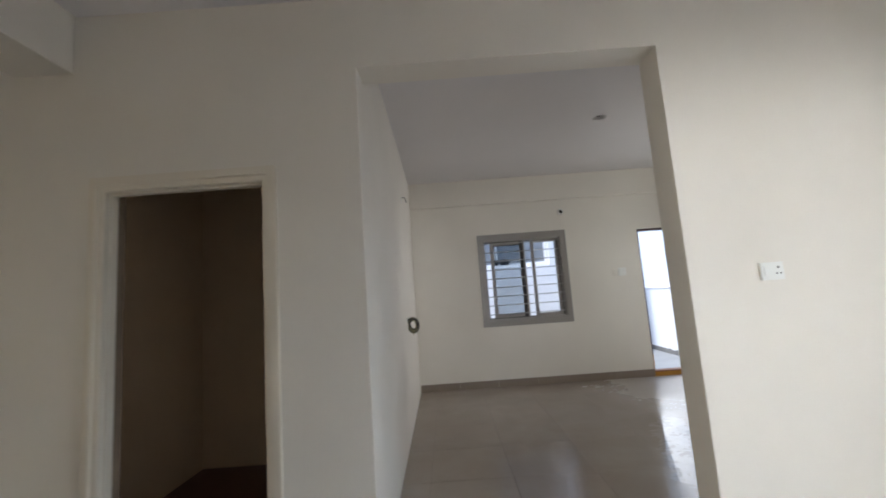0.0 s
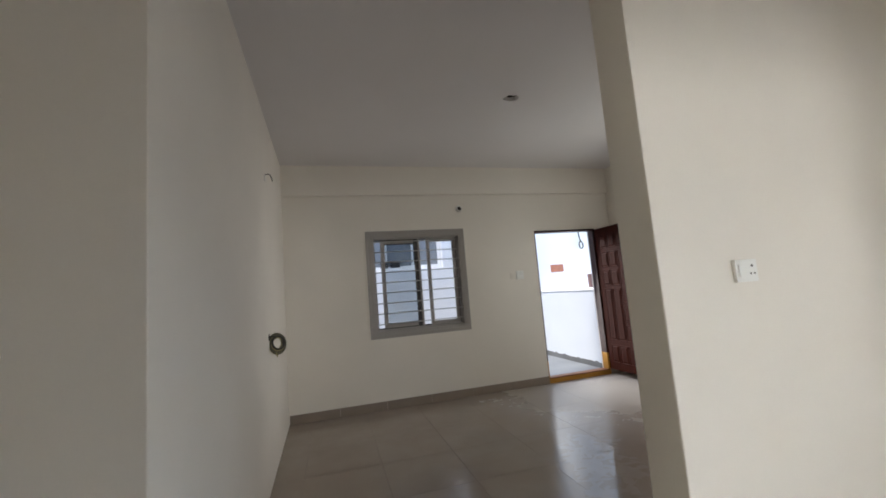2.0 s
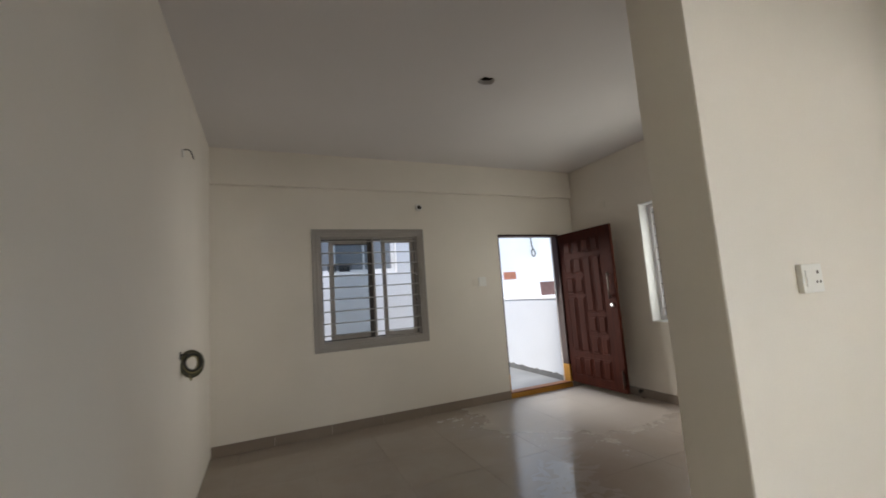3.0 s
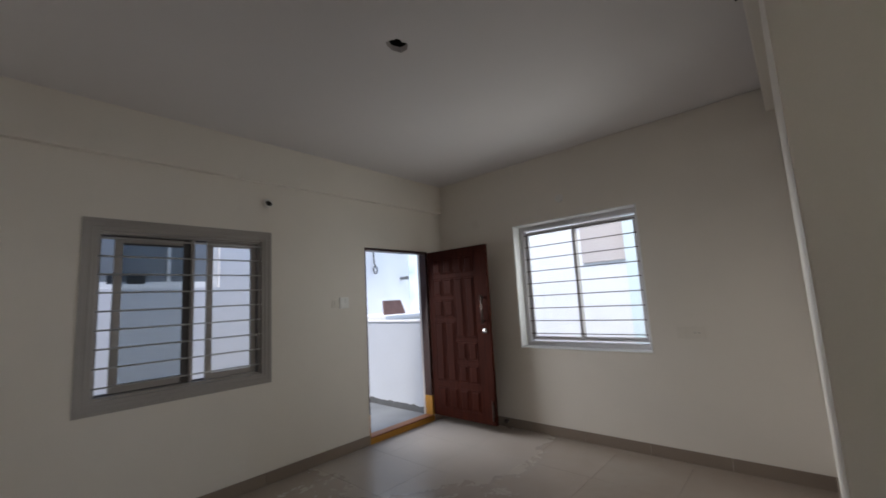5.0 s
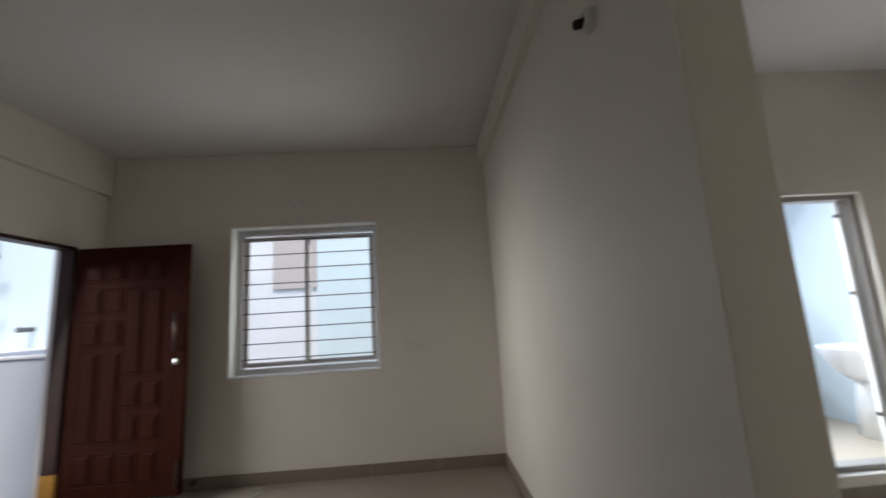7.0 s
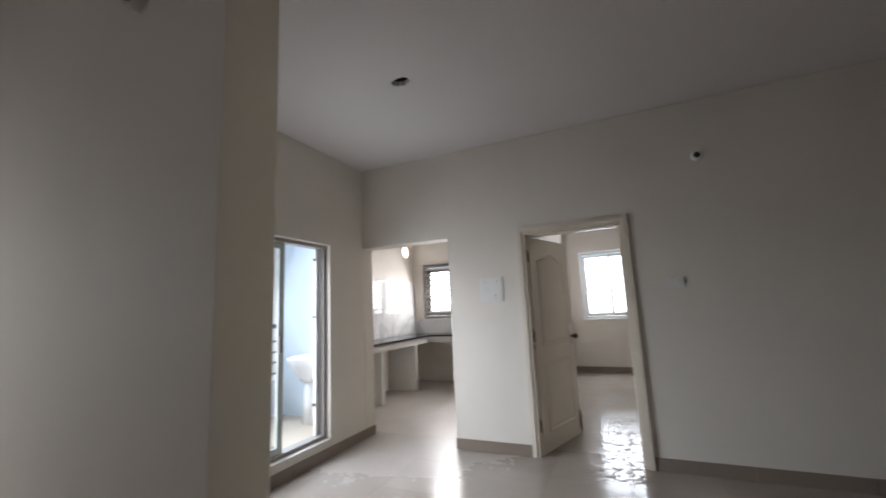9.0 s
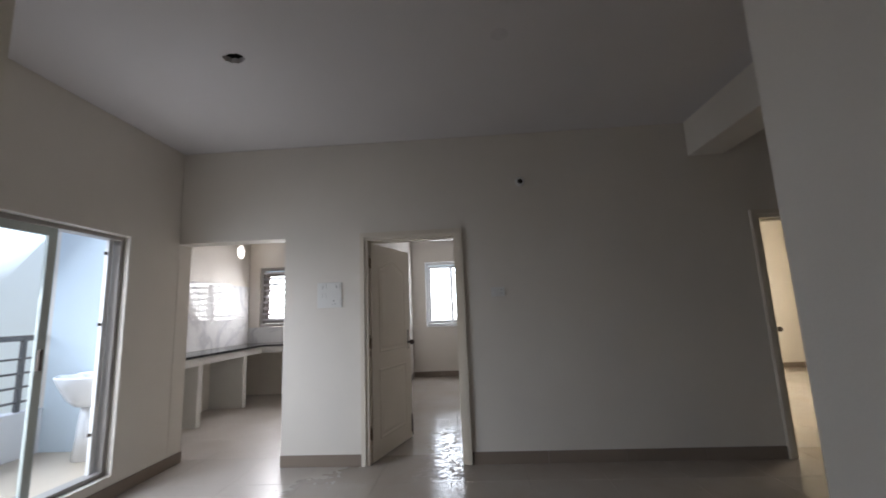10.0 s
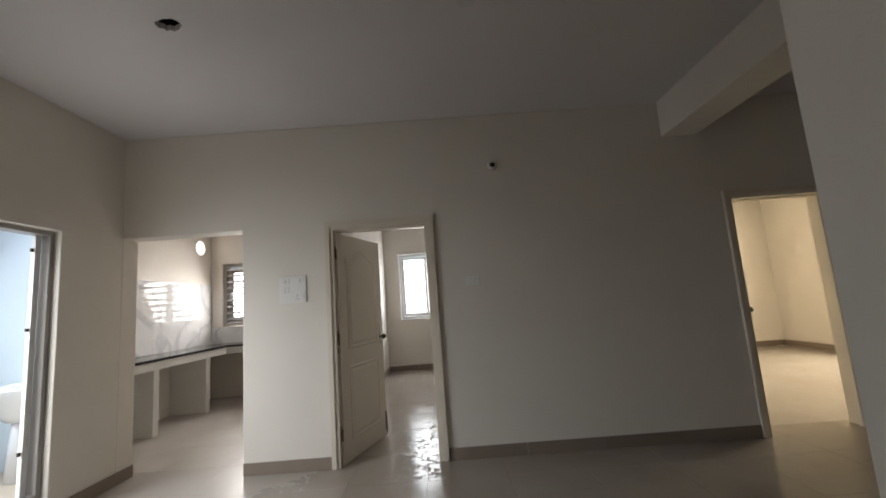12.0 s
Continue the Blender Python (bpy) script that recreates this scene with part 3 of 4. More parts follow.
# ---- doors ----
def door_frame(name, u0, u1, top, y0, y1, clear=0.075):
    """A painted frame of two stepped profiles round a doorway in a wall that runs along x; it starts at the floor."""
    r = root(name, pose((u0 + u1) / 2, (y0 + y1) / 2, 0), "cream enamelled wooden door frame", "door frame", kind="structure")
    hw, hy = (u1 - u0) / 2, (y1 - y0) / 2

    def jamb(part_name, a, b, ya, yb):
        bm = bmesh.new()
        slab_with_holes(bm, (0, 2, 1), -hw + a, hw - a, 0.0, top - a, ya, yb, [(-hw + b, hw - b, -1, top - b)])
        bmesh.ops.recalc_face_normals(bm, faces=bm.faces[:])
        bmesh.ops.dissolve_limit(bm, angle_limit=0.01, verts=bm.verts[:], edges=bm.edges[:])
        sharp = [e for e in bm.edges if len(e.link_faces) == 2 and e.calc_face_angle(0) > 0.5]
        bmesh.ops.bevel(bm, geom=sharp, offset=0.004, segments=2, affect="EDGES")
        part(part_name, bm, M_TRIM, r)

    jamb("architrave", 0.0, 0.045, -hy - 0.022, hy + 0.022)
    jamb("lining", 0.03, clear, -hy - 0.010, hy + 0.010)
    jamb("door_stop", clear - 0.01, clear + 0.012, -0.01, 0.035)
    return r


r = door_frame("door_frame_1", BD[0], BD[1], BD[3], SY0, SY1)
hw = (BD[1] - BD[0]) / 2
for z in (0.27, 1.07, 1.82):
    part("hinge_leaf", rounded_box(hw - 0.0785, hw - 0.0745, 0.040, 0.080, z - 0.055, z + 0.055, 0.001, 1), M_BRASS, r, "dull brass hinge leaf")
part("strike_plate", rounded_box(hw - 0.0785, hw - 0.0745, 0.040, 0.074, 0.93, 0.98, 0.001, 1), M_BRASS, r, "dull brass strike plate")
door_frame("door_frame_2", BD2[0], BD2[1], BD2[3], SY0, SY1)
r = door_frame("door_frame_3", BD0[0], BD0[1], BD0[3], MY0, MY0 + 0.07)
y0, y1, hw = 0.047, MY1 - MY0 - 0.037, (BD0[1] - BD0[0]) / 2
# brown lining over the wall's reveal behind the frame, darker than the wall
for nm, b in (("reveal_side", (-hw + 0.022, -hw + 0.034, y0, y1, 0.002, BD0[3] - 0.022)), ("reveal_side", (hw - 0.034, hw - 0.022, y0, y1, 0.002, BD0[3] - 0.022)), ("reveal_head", (-hw + 0.035, hw - 0.035, y0, y1, BD0[3] - 0.034, BD0[3] - 0.022))):
    part(nm, rounded_box(*b, 0.002), M_REVEAL, r, "dark brown reveal lining")


def arched_panel(bm, x0, x1, z0, z1, rise, y, out, inset):
    """A raised field with a bevelled border; its head rises to an ogee in the middle."""
    def outline(d):
        pts = [(x0 + d, z0 + d), (x1 - d, z0 + d)]
        n = 14
        for i in range(n + 1):
            t = i / n
            x = x1 - d + (x0 - x1 + 2 * d) * t
            lift = rise * 0.5 * (1 - math.cos(2 * math.pi * t)) if rise else 0
            pts.append((x, z1 - d - rise + lift))
        return pts
    loops = []
    for d, yy in ((0, y), (inset * 0.35, y + out), (inset, y + out * 0.25), (inset * 1.9, y + out * 0.9)):
        loops.append([bm.verts.new((px, yy, pz)) for px, pz in outline(d)])
    for a, b in zip(loops, loops[1:]):
        for i in range(len(a)):
            j = (i + 1) % len(a)
            bm.faces.new((a[i], a[j], b[j], b[i]))
    bm.faces.new(loops[-1])


def cream_door(name, m, width, height):
    """A moulded two-panel flush door. Local x from the hinge to the free edge, y through its thickness."""
    r = root(name, m, "cream moulded two-panel bedroom door standing open", "door", kind="structure")
    body = part("door_leaf", rounded_box(0, width, -0.0175, 0.0175, 0.008, height, 0.003), M_LEAF, r)
    for side in (-1, 1):
        bm = bmesh.new()
        arched_panel(bm, 0.13, width - 0.13, 0.95, height - 0.13, 0.09, 0.0172 * side, 0.009 * side, 0.03)
        part("upper_panel", bm, M_LEAF, body)
        bm = bmesh.new()
        arched_panel(bm, 0.13, width - 0.13, 0.17, 0.80, 0.0, 0.0172 * side, 0.009 * side, 0.03)
        part("lower_panel", bm, M_LEAF, body)
        bm = bmesh.new()
        box(bm, width - 0.085, width - 0.045, 0.0175 * side - 0.002, 0.0175 * side + 0.002, 0.93, 1.13)
        part("lock_plate", bevelled(bm, 0.0015), M_CHROME, body, "brushed metal lock plate")
        bm = bmesh.new()
        bmesh.ops.create_uvsphere(bm, u_segments=16, v_segments=10, radius=0.027, matrix=Matrix.Translation((width - 0.06, 0.062 * side, 1.0)))
        rod(bm, (width - 0.06, 0.015 * side, 1.0), (width - 0.06, 0.06 * side, 1.0), 0.011)
        part("door_knob", smooth(bm), M_DARKMETAL, body, "dark bronze knob")
    for z in (0.25, 1.05, 1.80):
        bm = bmesh.new()
        rod(bm, (-0.004, 0.021, z - 0.05), (-0.004, 0.021, z + 0.05), 0.007)
        box(bm, 0.0, 0.03, 0.016, 0.0195, z - 0.05, z + 0.05)
        part("hinge", bm, M_CHROME, r, "steel butt hinge")
        bm = bmesh.new()
        box(bm, -0.010, 0.0015, -0.017, 0.017, z - 0.05, z + 0.05)
        part("hinge_leaf", bevelled(bm, 0.001, 1), M_BRASS, r, "dull brass hinge leaf")
    bm = bmesh.new()
    box(bm, width - 0.03, width - 0.008, -0.024, -0.017, 0.06, 0.24)
    rod(bm, (width - 0.019, -0.028, 0.03), (width - 0.019, -0.028, 0.2), 0.005)
    part("tower_bolt", bm, M_DARKMETAL, body, "dark tower bolt")
    return r


a_bed = math.degrees(math.atan2(-0.756, -0.250))
cream_door("door_2", pose(BD[1] - 0.075, SY0 + 0.135, 0, 0, 0, a_bed), 0.80, 1.995)
a_second = math.degrees(math.atan2(-0.75, -0.66))
cream_door("door_3", pose(BD2[1] - 0.085, SY0 - 0.01, 0, 0, 0, a_second), 0.74, 1.995)

# entrance door and its frame
r = root("entrance_frame", pose((D1[0] + D1[1]) / 2, NY + 0.06, 0), "dark brown door frame with raw teak foot and threshold", "door frame", kind="structure")
hw = (D1[1] - D1[0]) / 2


def piece(name, b, mat, label=""):
    return part(name, rounded_box(*b, 0.003), mat, r, label)


piece("head", (-hw + 0.001, hw - 0.001, -0.058, 0.06, D1[3] - 0.03, D1[3] - 0.001), M_BROWN)
for s in (-1, 1):
    x0, x1 = sorted((s * (hw - 0.001), s * (hw - (0.014 if s < 0 else 0.034))))
    piece("jamb", (x0, x1, -0.057, 0.06, 0.30, D1[3] - 0.03), M_BROWN)
    piece("jamb_foot", (x0, x1, -0.058, 0.061, 0.072, 0.30), M_TEAK, "raw yellow teak foot of the jamb")
piece("threshold", (-hw + 0.001, hw - 0.001, -0.062, 0.07, -0.002, 0.058), M_TEAK, "raw yellow teak threshold")
piece("threshold_step", (-hw + 0.004, hw - 0.004, -0.058, 0.06, 0.058, 0.072), M_SAL, "worn red-brown threshold top")


def entrance_door(m):
    """Local x from the hinge to the free edge, -y towards the room when shut."""
    width, height = 0.925, 2.0
    r = root("door_1", m, "polished dark mahogany entrance door with raised blocks, open", "door", kind="structure")
    leaf = part("door_leaf", rounded_box(0, width, -0.02, 0.02, 0.0, height, 0.004), M_MAHOGANY, r)
    blocks = []
    cols = [0.075, 0.245, 0.42, 0.585, 0.745]
    for i in range(4):                                       # head row
        blocks.append((cols[i] + 0.02, cols[i + 1] - 0.02, height - 0.29, height - 0.11))
    for i in range(2):                                       # small blocks by the hinge
        for z in (height - 0.56, height - 0.82):
            blocks.append((cols[i] + 0.02, cols[i + 1] - 0.02, z, z + 0.2))
    for i in range(2, 4):                                    # long blocks by the lock
        blocks.append((cols[i] + 0.02, cols[i + 1] - 0.02, 0.94, height - 0.36))
    for i in range(2):                                       # long blocks by the hinge
        blocks.append((cols[i] + 0.02, cols[i + 1] - 0.02, 0.42, 1.12))
    for i in range(2, 4):
        for z in (0.42, 0.68):
            blocks.append((cols[i] + 0.02, cols[i + 1] - 0.02, z, z + 0.2))
    for i in range(4):                                       # foot row
        blocks.append((cols[i] + 0.02, cols[i + 1] - 0.02, 0.11, 0.34))
    for x0, x1, z0, z1 in blocks:
        for side in (-1, 1):
            bm = bmesh.new()
            n = []
            for d, y in ((-0.012, 0.0195), (-0.004, 0.0245), (0.002, 0.0205), (0.010, 0.0205), (0.022, 0.0265)):
                n.append([bm.verts.new((px, y * side, pz)) for px, pz in ((x0 + d, z0 + d), (x1 - d, z0 + d), (x1 - d, z1 - d), (x0 + d, z1 - d))])
            for a, b in zip(n, n[1:]):
                for i in range(4):
                    j = (i + 1) % 4
                    bm.faces.new((a[i], a[j], b[j], b[i]))
            bm.faces.new(n[-1])
            part("raised_block", bm, M_MAHOGANY, leaf)
    for side in (-1, 1):
        bm = bmesh.new()
        x = width - 0.075
        rod(bm, (x, 0.055 * side, 1.10), (x, 0.055 * side, 1.42), 0.011)
        for z in (1.13, 1.39):
            rod(bm, (x, 0.018 * side, z), (x, 0.055 * side, z), 0.008)
        part("pull_handle", smooth(bm), M_DARKMETAL, leaf, "dull bronze pull handle")
        bm = bmesh.new()
        rod(bm, (x + 0.005, 0.018 * side, 1.02), (x + 0.005, 0.034 * side, 1.02), 0.026, 20)
        part("lock_rose", smooth(bm), M_CHROME, leaf, "round steel lock")
    bm = bmesh.new()
    rod(bm, (width - 0.03, -0.03, 0.05), (width - 0.03, -0.03, 0.26), 0.007)
    box(bm, width - 0.045, width - 0.015, -0.026, -0.018, 0.09, 0.22)
    part("tower_bolt", bm, M_DARKMETAL, leaf, "steel tower bolt")
    for z in (0.3, 1.0, 1.75):
        bm = bmesh.new()
        rod(bm, (-0.004, 0.024, z - 0.06), (-0.004, 0.024, z + 0.06), 0.008)
        part("hinge", bm, M_DARKMETAL, r)
    return r


entrance_door(pose(4.873, NY - 0.012, 0.080, 0, 0, -90))

r = root("door_stop", pose(EX - 0.010, 5.68, 0.075), "small dark round door stop on the skirting", "door stop")
stem = part("stem", smooth(rod(bmesh.new(), (0.0, 0, 0), (-0.035, 0, 0), 0.010)), M_DARKMETAL, r)
part("buffer", smooth(rod(bmesh.new(), (-0.034, 0, 0), (-0.055, 0, 0), 0.021, 18)), M_DARKMETAL, stem, "dark rubber buffer")


# ---- switches, conduit ends, cables ----
WALL_POSE = {"n": 0, "e": -90, "s": 180, "w": 90}


def plate(x, y, z, face, w, h, label, gangs=(), holes=(), proud=0.011, mat=None):
    """A wall plate; local x to its right as one looks at it, -y towards the room. gangs: rockers; holes: socket pins."""
    r = root("switch_plate", pose(x, y, z, 0, 0, WALL_POSE[face]), label, "switch plate")
    cover = part("cover", rounded_box(-w / 2, w / 2, -proud, 0.0, -h / 2, h / 2, 0.003), mat or M_SWITCH, r)
    for gx, gz, gw, gh in gangs:
        part("rocker", rounded_box(gx - gw / 2, gx + gw / 2, -proud - 0.004, -proud + 0.002, gz - gh / 2, gz + gh / 2, 0.0015), mat or M_SWITCH, cover)
    for hx, hz, hr in holes:
        bm = bmesh.new()
        rod(bm, (hx, -proud - 0.0012, hz), (hx, -proud + 0.001, hz), hr, 14)
        part("pin_hole", bm, M_SWITCH_GREY, cover, "dark socket pin hole")
    return r


plate(2.66, MY0, 1.34, "n", 0.112, 0.088, "white switched socket plate on the cream wall", [(-0.028, 0.0, 0.03, 0.05)], [(0.028, 0.018, 0.006), (0.018, -0.012, 0.0045), (0.038, -0.012, 0.0045)], 0.016)
plate(3.487, NY, 1.49, "n", 0.085, 0.085, "small cream painted-over switch plate on the cream wall", [(0, 0.0, 0.03, 0.05)], [(-0.012, 0.02, 0.004)], 0.006, M_PAINTED)
plate(3.588, NY, 1.495, "n", 0.11, 0.115, "white modular switch plate on the cream wall", [(-0.025, 0.022, 0.035, 0.045), (0.025, 0.022, 0.035, 0.045), (0.0, -0.03, 0.08, 0.035)], [], 0.012)
plate(EX, 3.765, 1.075, "e", 0.21, 0.10, "cream painted-over blank socket plate", [(-0.06, 0, 0.05, 0.05)], [(0.03, 0.0, 0.004), (0.06, 0.0, 0.004)], 0.006, M_PAINTED)
plate(EX, 5.98, 2.39, "e", 0.09, 0.10, "cream painted-over blank cover plate", [], [], 0.006, M_PAINTED)
plate(2.52, SY1, 1.51, "s", 0.235, 0.235, "white modular switchboard with sockets on the cream wall",
      [(-0.08, 0.075, 0.03, 0.045), (-0.045, 0.075, 0.03, 0.045), (0.05, 0.075, 0.03, 0.045), (0.085, 0.075, 0.03, 0.045), (-0.08, -0.005, 0.03, 0.045), (-0.045, -0.005, 0.03, 0.045), (0.085, -0.07, 0.03, 0.045)],
      [(-0.062, 0.075, 0.009), (0.066, 0.075, 0.009), (0.04, -0.055, 0.005), (0.028, -0.085, 0.004), (0.052, -0.085, 0.004)], 0.009)
plate(0.945, SY1, 1.475, "s", 0.125, 0.085, "white switched socket plate on the cream wall", [(-0.03, 0, 0.03, 0.05)], [(0.03, 0.015, 0.004), (0.02, -0.012, 0.003), (0.04, -0.012, 0.003)], 0.009)


def conduit_end(x, y, z, face, filled=False, out=0.02):
    r = root("conduit_end", pose(x, y, z, 0, 0, WALL_POSE[face]), "round plastic conduit end in the plaster", "conduit", "conduit ends")
    bm = bmesh.new()
    n = 24
    prof = [(0.046, 0.0), (0.044, -out * 0.6), (0.038, -out), (0.026, -out), (0.024, -out * 0.5), (0.024, 0.03)]
    rings = [[bm.verts.new((q * math.cos(2 * math.pi * i / n), yy, q * math.sin(2 * math.pi * i / n))) for i in range(n)] for q, yy in prof]
    for a, b in zip(rings, rings[1:]):
        for i in range(n):
            bm.faces.new((a[i], a[(i + 1) % n], b[(i + 1) % n], b[i]))
    collar = part("collar", smooth(bm), M_PVC, r)
    bm = bmesh.new()
    bmesh.ops.create_circle(bm, cap_ends=True, segments=20, radius=0.0255, matrix=Matrix.Translation((0, -out * 0.6, 0)) @ Matrix.Rotation(radians(90), 4, "X"))
    part("cap" if filled else "bore", bm, M_PVC if filled else M_DARK, collar, "" if filled else "dark bore")
    if not filled:
        bm = bmesh.new()
        rod(bm, (0, 0.0, 0.004), (0, -0.062, -0.016), 0.017, 20)
        part("tube", smooth(bm), M_DARK, collar, "short dark conduit tube")
    return r


conduit_end(2.785, NY, 2.44, "n", out=0.03)
conduit_end(EX, 4.83, 2.48, "e", filled=True)
conduit_end(0.675, SY1, 2.51, "s", out=0.03)
conduit_end(2.66, MY1, 2.372, "s", out=0.035)


def cable(name, points, radius, mat, parent):
    c = bpy.data.curves.new(name, "CURVE")
    c.dimensions, c.bevel_depth, c.bevel_resolution, c.resolution_u = "3D", radius, 3, 4
    s = c.splines.new("BEZIER")
    s.bezier_points.add(len(points) - 1)
    for b, p in zip(s.bezier_points, points):
        b.co = p
        b.handle_left_type = b.handle_right_type = "AUTO"
    c.materials.append(mat)
    ob = new(name, c)
    ob.parent = parent
    return ob


r = root("cable_coil", pose(0.592, 5.13, 1.04), "coil of black, olive and yellow wires hanging from the wall", "cable")
rnd = random.Random(4)
for k in range(12):
    pts = []
    rad = 0.058 + rnd.uniform(-0.018, 0.010)
    tilt, turn = rnd.uniform(-0.18, 0.18), 0.45 + rnd.uniform(-0.2, 0.2)
    for i in range(13):
        a = 2 * math.pi * i / 12 * 1.06
        p = Vector((0.062 + rad * math.cos(a), 0.012 * math.sin(a + turn) + 0.004 * k - 0.022, rad * 1.1 * math.sin(a)))
        pts.append(Matrix.Rotation(turn, 3, "Z") @ Matrix.Rotation(tilt, 3, "Y") @ p)
    cable("wire_loop", pts, 0.0068, (M_CABLE, M_CABLE_G, M_CABLE_G, M_CABLE_Y, M_CABLE, M_CABLE_Y, M_CABLE_G)[k % 7], r)
cable("wire_tail", [(-0.01, -0.04, 0.06), (0.03, -0.045, 0.07), (0.05, -0.02, 0.05)], 0.0045, M_CABLE, r)
cable("wire_end", [(0.05, -0.03, -0.06), (0.055, 0.0, -0.1), (0.05, 0.03, -0.07)], 0.004, M_CABLE_Y, r)
bm = bmesh.new()
rod(bm, (-0.03, -0.04, 0.06), (0.004, -0.04, 0.06), 0.028, 18)
part("wall_box", bm, M_DARK, r, "dark open conduit box")
r = root("wire_stub", pose(0.598, 5.14, 2.42), "short black wire loop sticking out of the wall", "cable")
cable("wire_loop", [(-0.01, -0.02, 0.02), (0.03, -0.01, 0.03), (0.045, 0.03, 0.01), (0.05, 0.045, -0.015)], 0.004, M_CABLE, r)
bm = bmesh.new()
rod(bm, (-0.02, -0.02, 0.0), (0.003, -0.02, 0.0), 0.03, 18)
part("wall_box", bm, M_PVC, r, "round plastic cover")


# ---- kitchen ----
CT = 0.885   # worktop
FX, FY = 4.65, -2.93   # front edges of the two runs
r = root("kitchen_counter", pose(0, 0, 0), "white plastered counter on piers with a black granite top", "kitchen counter")


def ell(x_front, y_front, z0, z1, soft):
    bm = bmesh.new()
    pts = [(KX - 0.001, SY0 - 0.002), (x_front, SY0 - 0.002), (x_front, y_front), (BX + 0.152, y_front), (BX + 0.152, KY + 0.001), (KX - 0.001, KY + 0.001)]
    a = [bm.verts.new((x, y, z0)) for x, y in pts]
    b = [bm.verts.new((x, y, z1)) for x, y in pts]
    bm.faces.new(a[::-1])
    bm.faces.new(b)
    for i in range(6):
        j = (i + 1) % 6
        bm.faces.new((a[i], a[j], b[j], b[i]))
    return bevelled(bm, soft)


part("slab", ell(FX + 0.015, FY - 0.015, 0.755, CT - 0.031, 0.003), M_SLAB, r)
part("worktop", ell(FX, FY, CT - 0.03, CT, 0.004), M_GRANITE, r, "polished black granite worktop")
for y0, y1 in ((-1.49, -1.40), (-2.52, -2.43)):
    part("pier", rounded_box(FX + 0.02, KX - 0.002, y0, y1, 0.0, 0.757, 0.006), M_SLAB, r)
for x0, x1 in ((3.95, 4.04), (3.1, 3.19)):
    part("pier", rounded_box(x0, x1, KY + 0.002, FY - 0.02, 0.0, 0.757, 0.006), M_SLAB, r)

r = root("exhaust_sleeve", pose(KX, -3.14, 2.49, 0, 0, -90), "round exhaust duct opening high in the wall", "exhaust duct")
bm = bmesh.new()
n = 32
sq = []
for i in range(n):
    a = 2 * math.pi * i / n
    k = 0.142 / max(abs(math.cos(a)), abs(math.sin(a)))
    sq.append((k * math.cos(a), k * math.sin(a)))
rings = [[bm.verts.new((px, -0.003, pz)) for px, pz in sq]]
for q, yy in ((0.122, -0.003), (0.118, 0.0), (0.116, 0.198)):
    rings.append([bm.verts.new((q * math.cos(2 * math.pi * i / n), yy, q * math.sin(2 * math.pi * i / n))) for i in range(n)])
for a, b in zip(rings, rings[1:]):
    for i in range(n):
        bm.faces.new((a[i], a[(i + 1) % n], b[(i + 1) % n], b[i]))
part("plaster_sleeve", bm, M_WALL, r)

# ---- balcony ----
bm = bmesh.new()
box(bm, HX + 0.16, EX + 0.35, SY1, MY0, -0.2, BALC)
tagged(part("balcony_floor", bm, M_SAND), "sandy beige balcony floor", "floor", kind="structure")
tagged(part("floor_drain", smooth(rod(bmesh.new(), (4.36, 0.86, BALC - 0.002), (4.36, 0.86, BALC + 0.004), 0.055, 24)), M_DARKMETAL), "dark round floor drain in the balcony floor", "drain")
wall("wall_balcony_low", "y", SY1, MY0, EX + 0.14, EX + 0.27, BALC - 0.3, 0.57, mat=M_EXT, label="low white balcony kerb wall")
r = root("balcony_railing", pose(EX + 0.205, 0, 0), "dark painted steel railing with flat horizontal bars", "railing")
for k, z in enumerate((1.225, 1.04, 0.91, 0.785, 0.655)):
    h = 0.026 if k == 0 else 0.009
    part("rail", rounded_box(-0.02, 0.02, SY1 + 0.002, MY0 - 0.002, z - h, z + h, 0.003), M_CEMENT, r)
for y in (0.08, 1.38, 2.7):
    part("post", rounded_box(-0.018, 0.018, y - 0.018, y + 0.018, 0.565, 1.2, 0.003), M_CEMENT, r)

bm = bmesh.new()
box(bm, HX + 0.161, EX + 0.139, SY1 + 0.0005, SY1 + 0.004, BALC, CEIL)
tagged(part("wall_balcony_south", bm, M_BALCONY), "pale blue painted balcony wall", "wall", kind="structure")

# glazed sliding door to the balcony
gw, gh = GD[1] - GD[0], GD[3] - GD[2]
r = root("balcony_door", pose(HX + 0.05, GD[1] - 0.003, GD[2] + 0.003, 0, 0, -90), "white framed sliding glass balcony door, half open", "door", kind="structure")
part("door_frame", ring(0, gw - 0.006, 0.0, 0.1, 0, gh - 0.006, 0.032), M_UPVC, r)
sash(r, 0.03, 0.83, 0.03, gh - 0.036, 0.02, M_GREEN_GREY, M_GLASS, 0.06, 0.03)
part("sash_stile", rounded_box(gw - 0.09, gw - 0.05, 0.055, 0.085, 0.03, gh - 0.036, 0.003), M_WHITE_PROFILE, r)
for z in (0.32, 1.15, 1.72):
    bm = bmesh.new()
    rod(bm, (gw - 0.10, 0.07, z - 0.012), (gw - 0.10, 0.07, z + 0.012), 0.011)
    part("buffer", bm, M_DARKMETAL, r, "dark rubber buffer")
part("pull", rounded_box(0.775, 0.80, -0.0, 0.02, 0.86, 1.0, 0.003), M_DARKMETAL, r, "dark recessed pull")

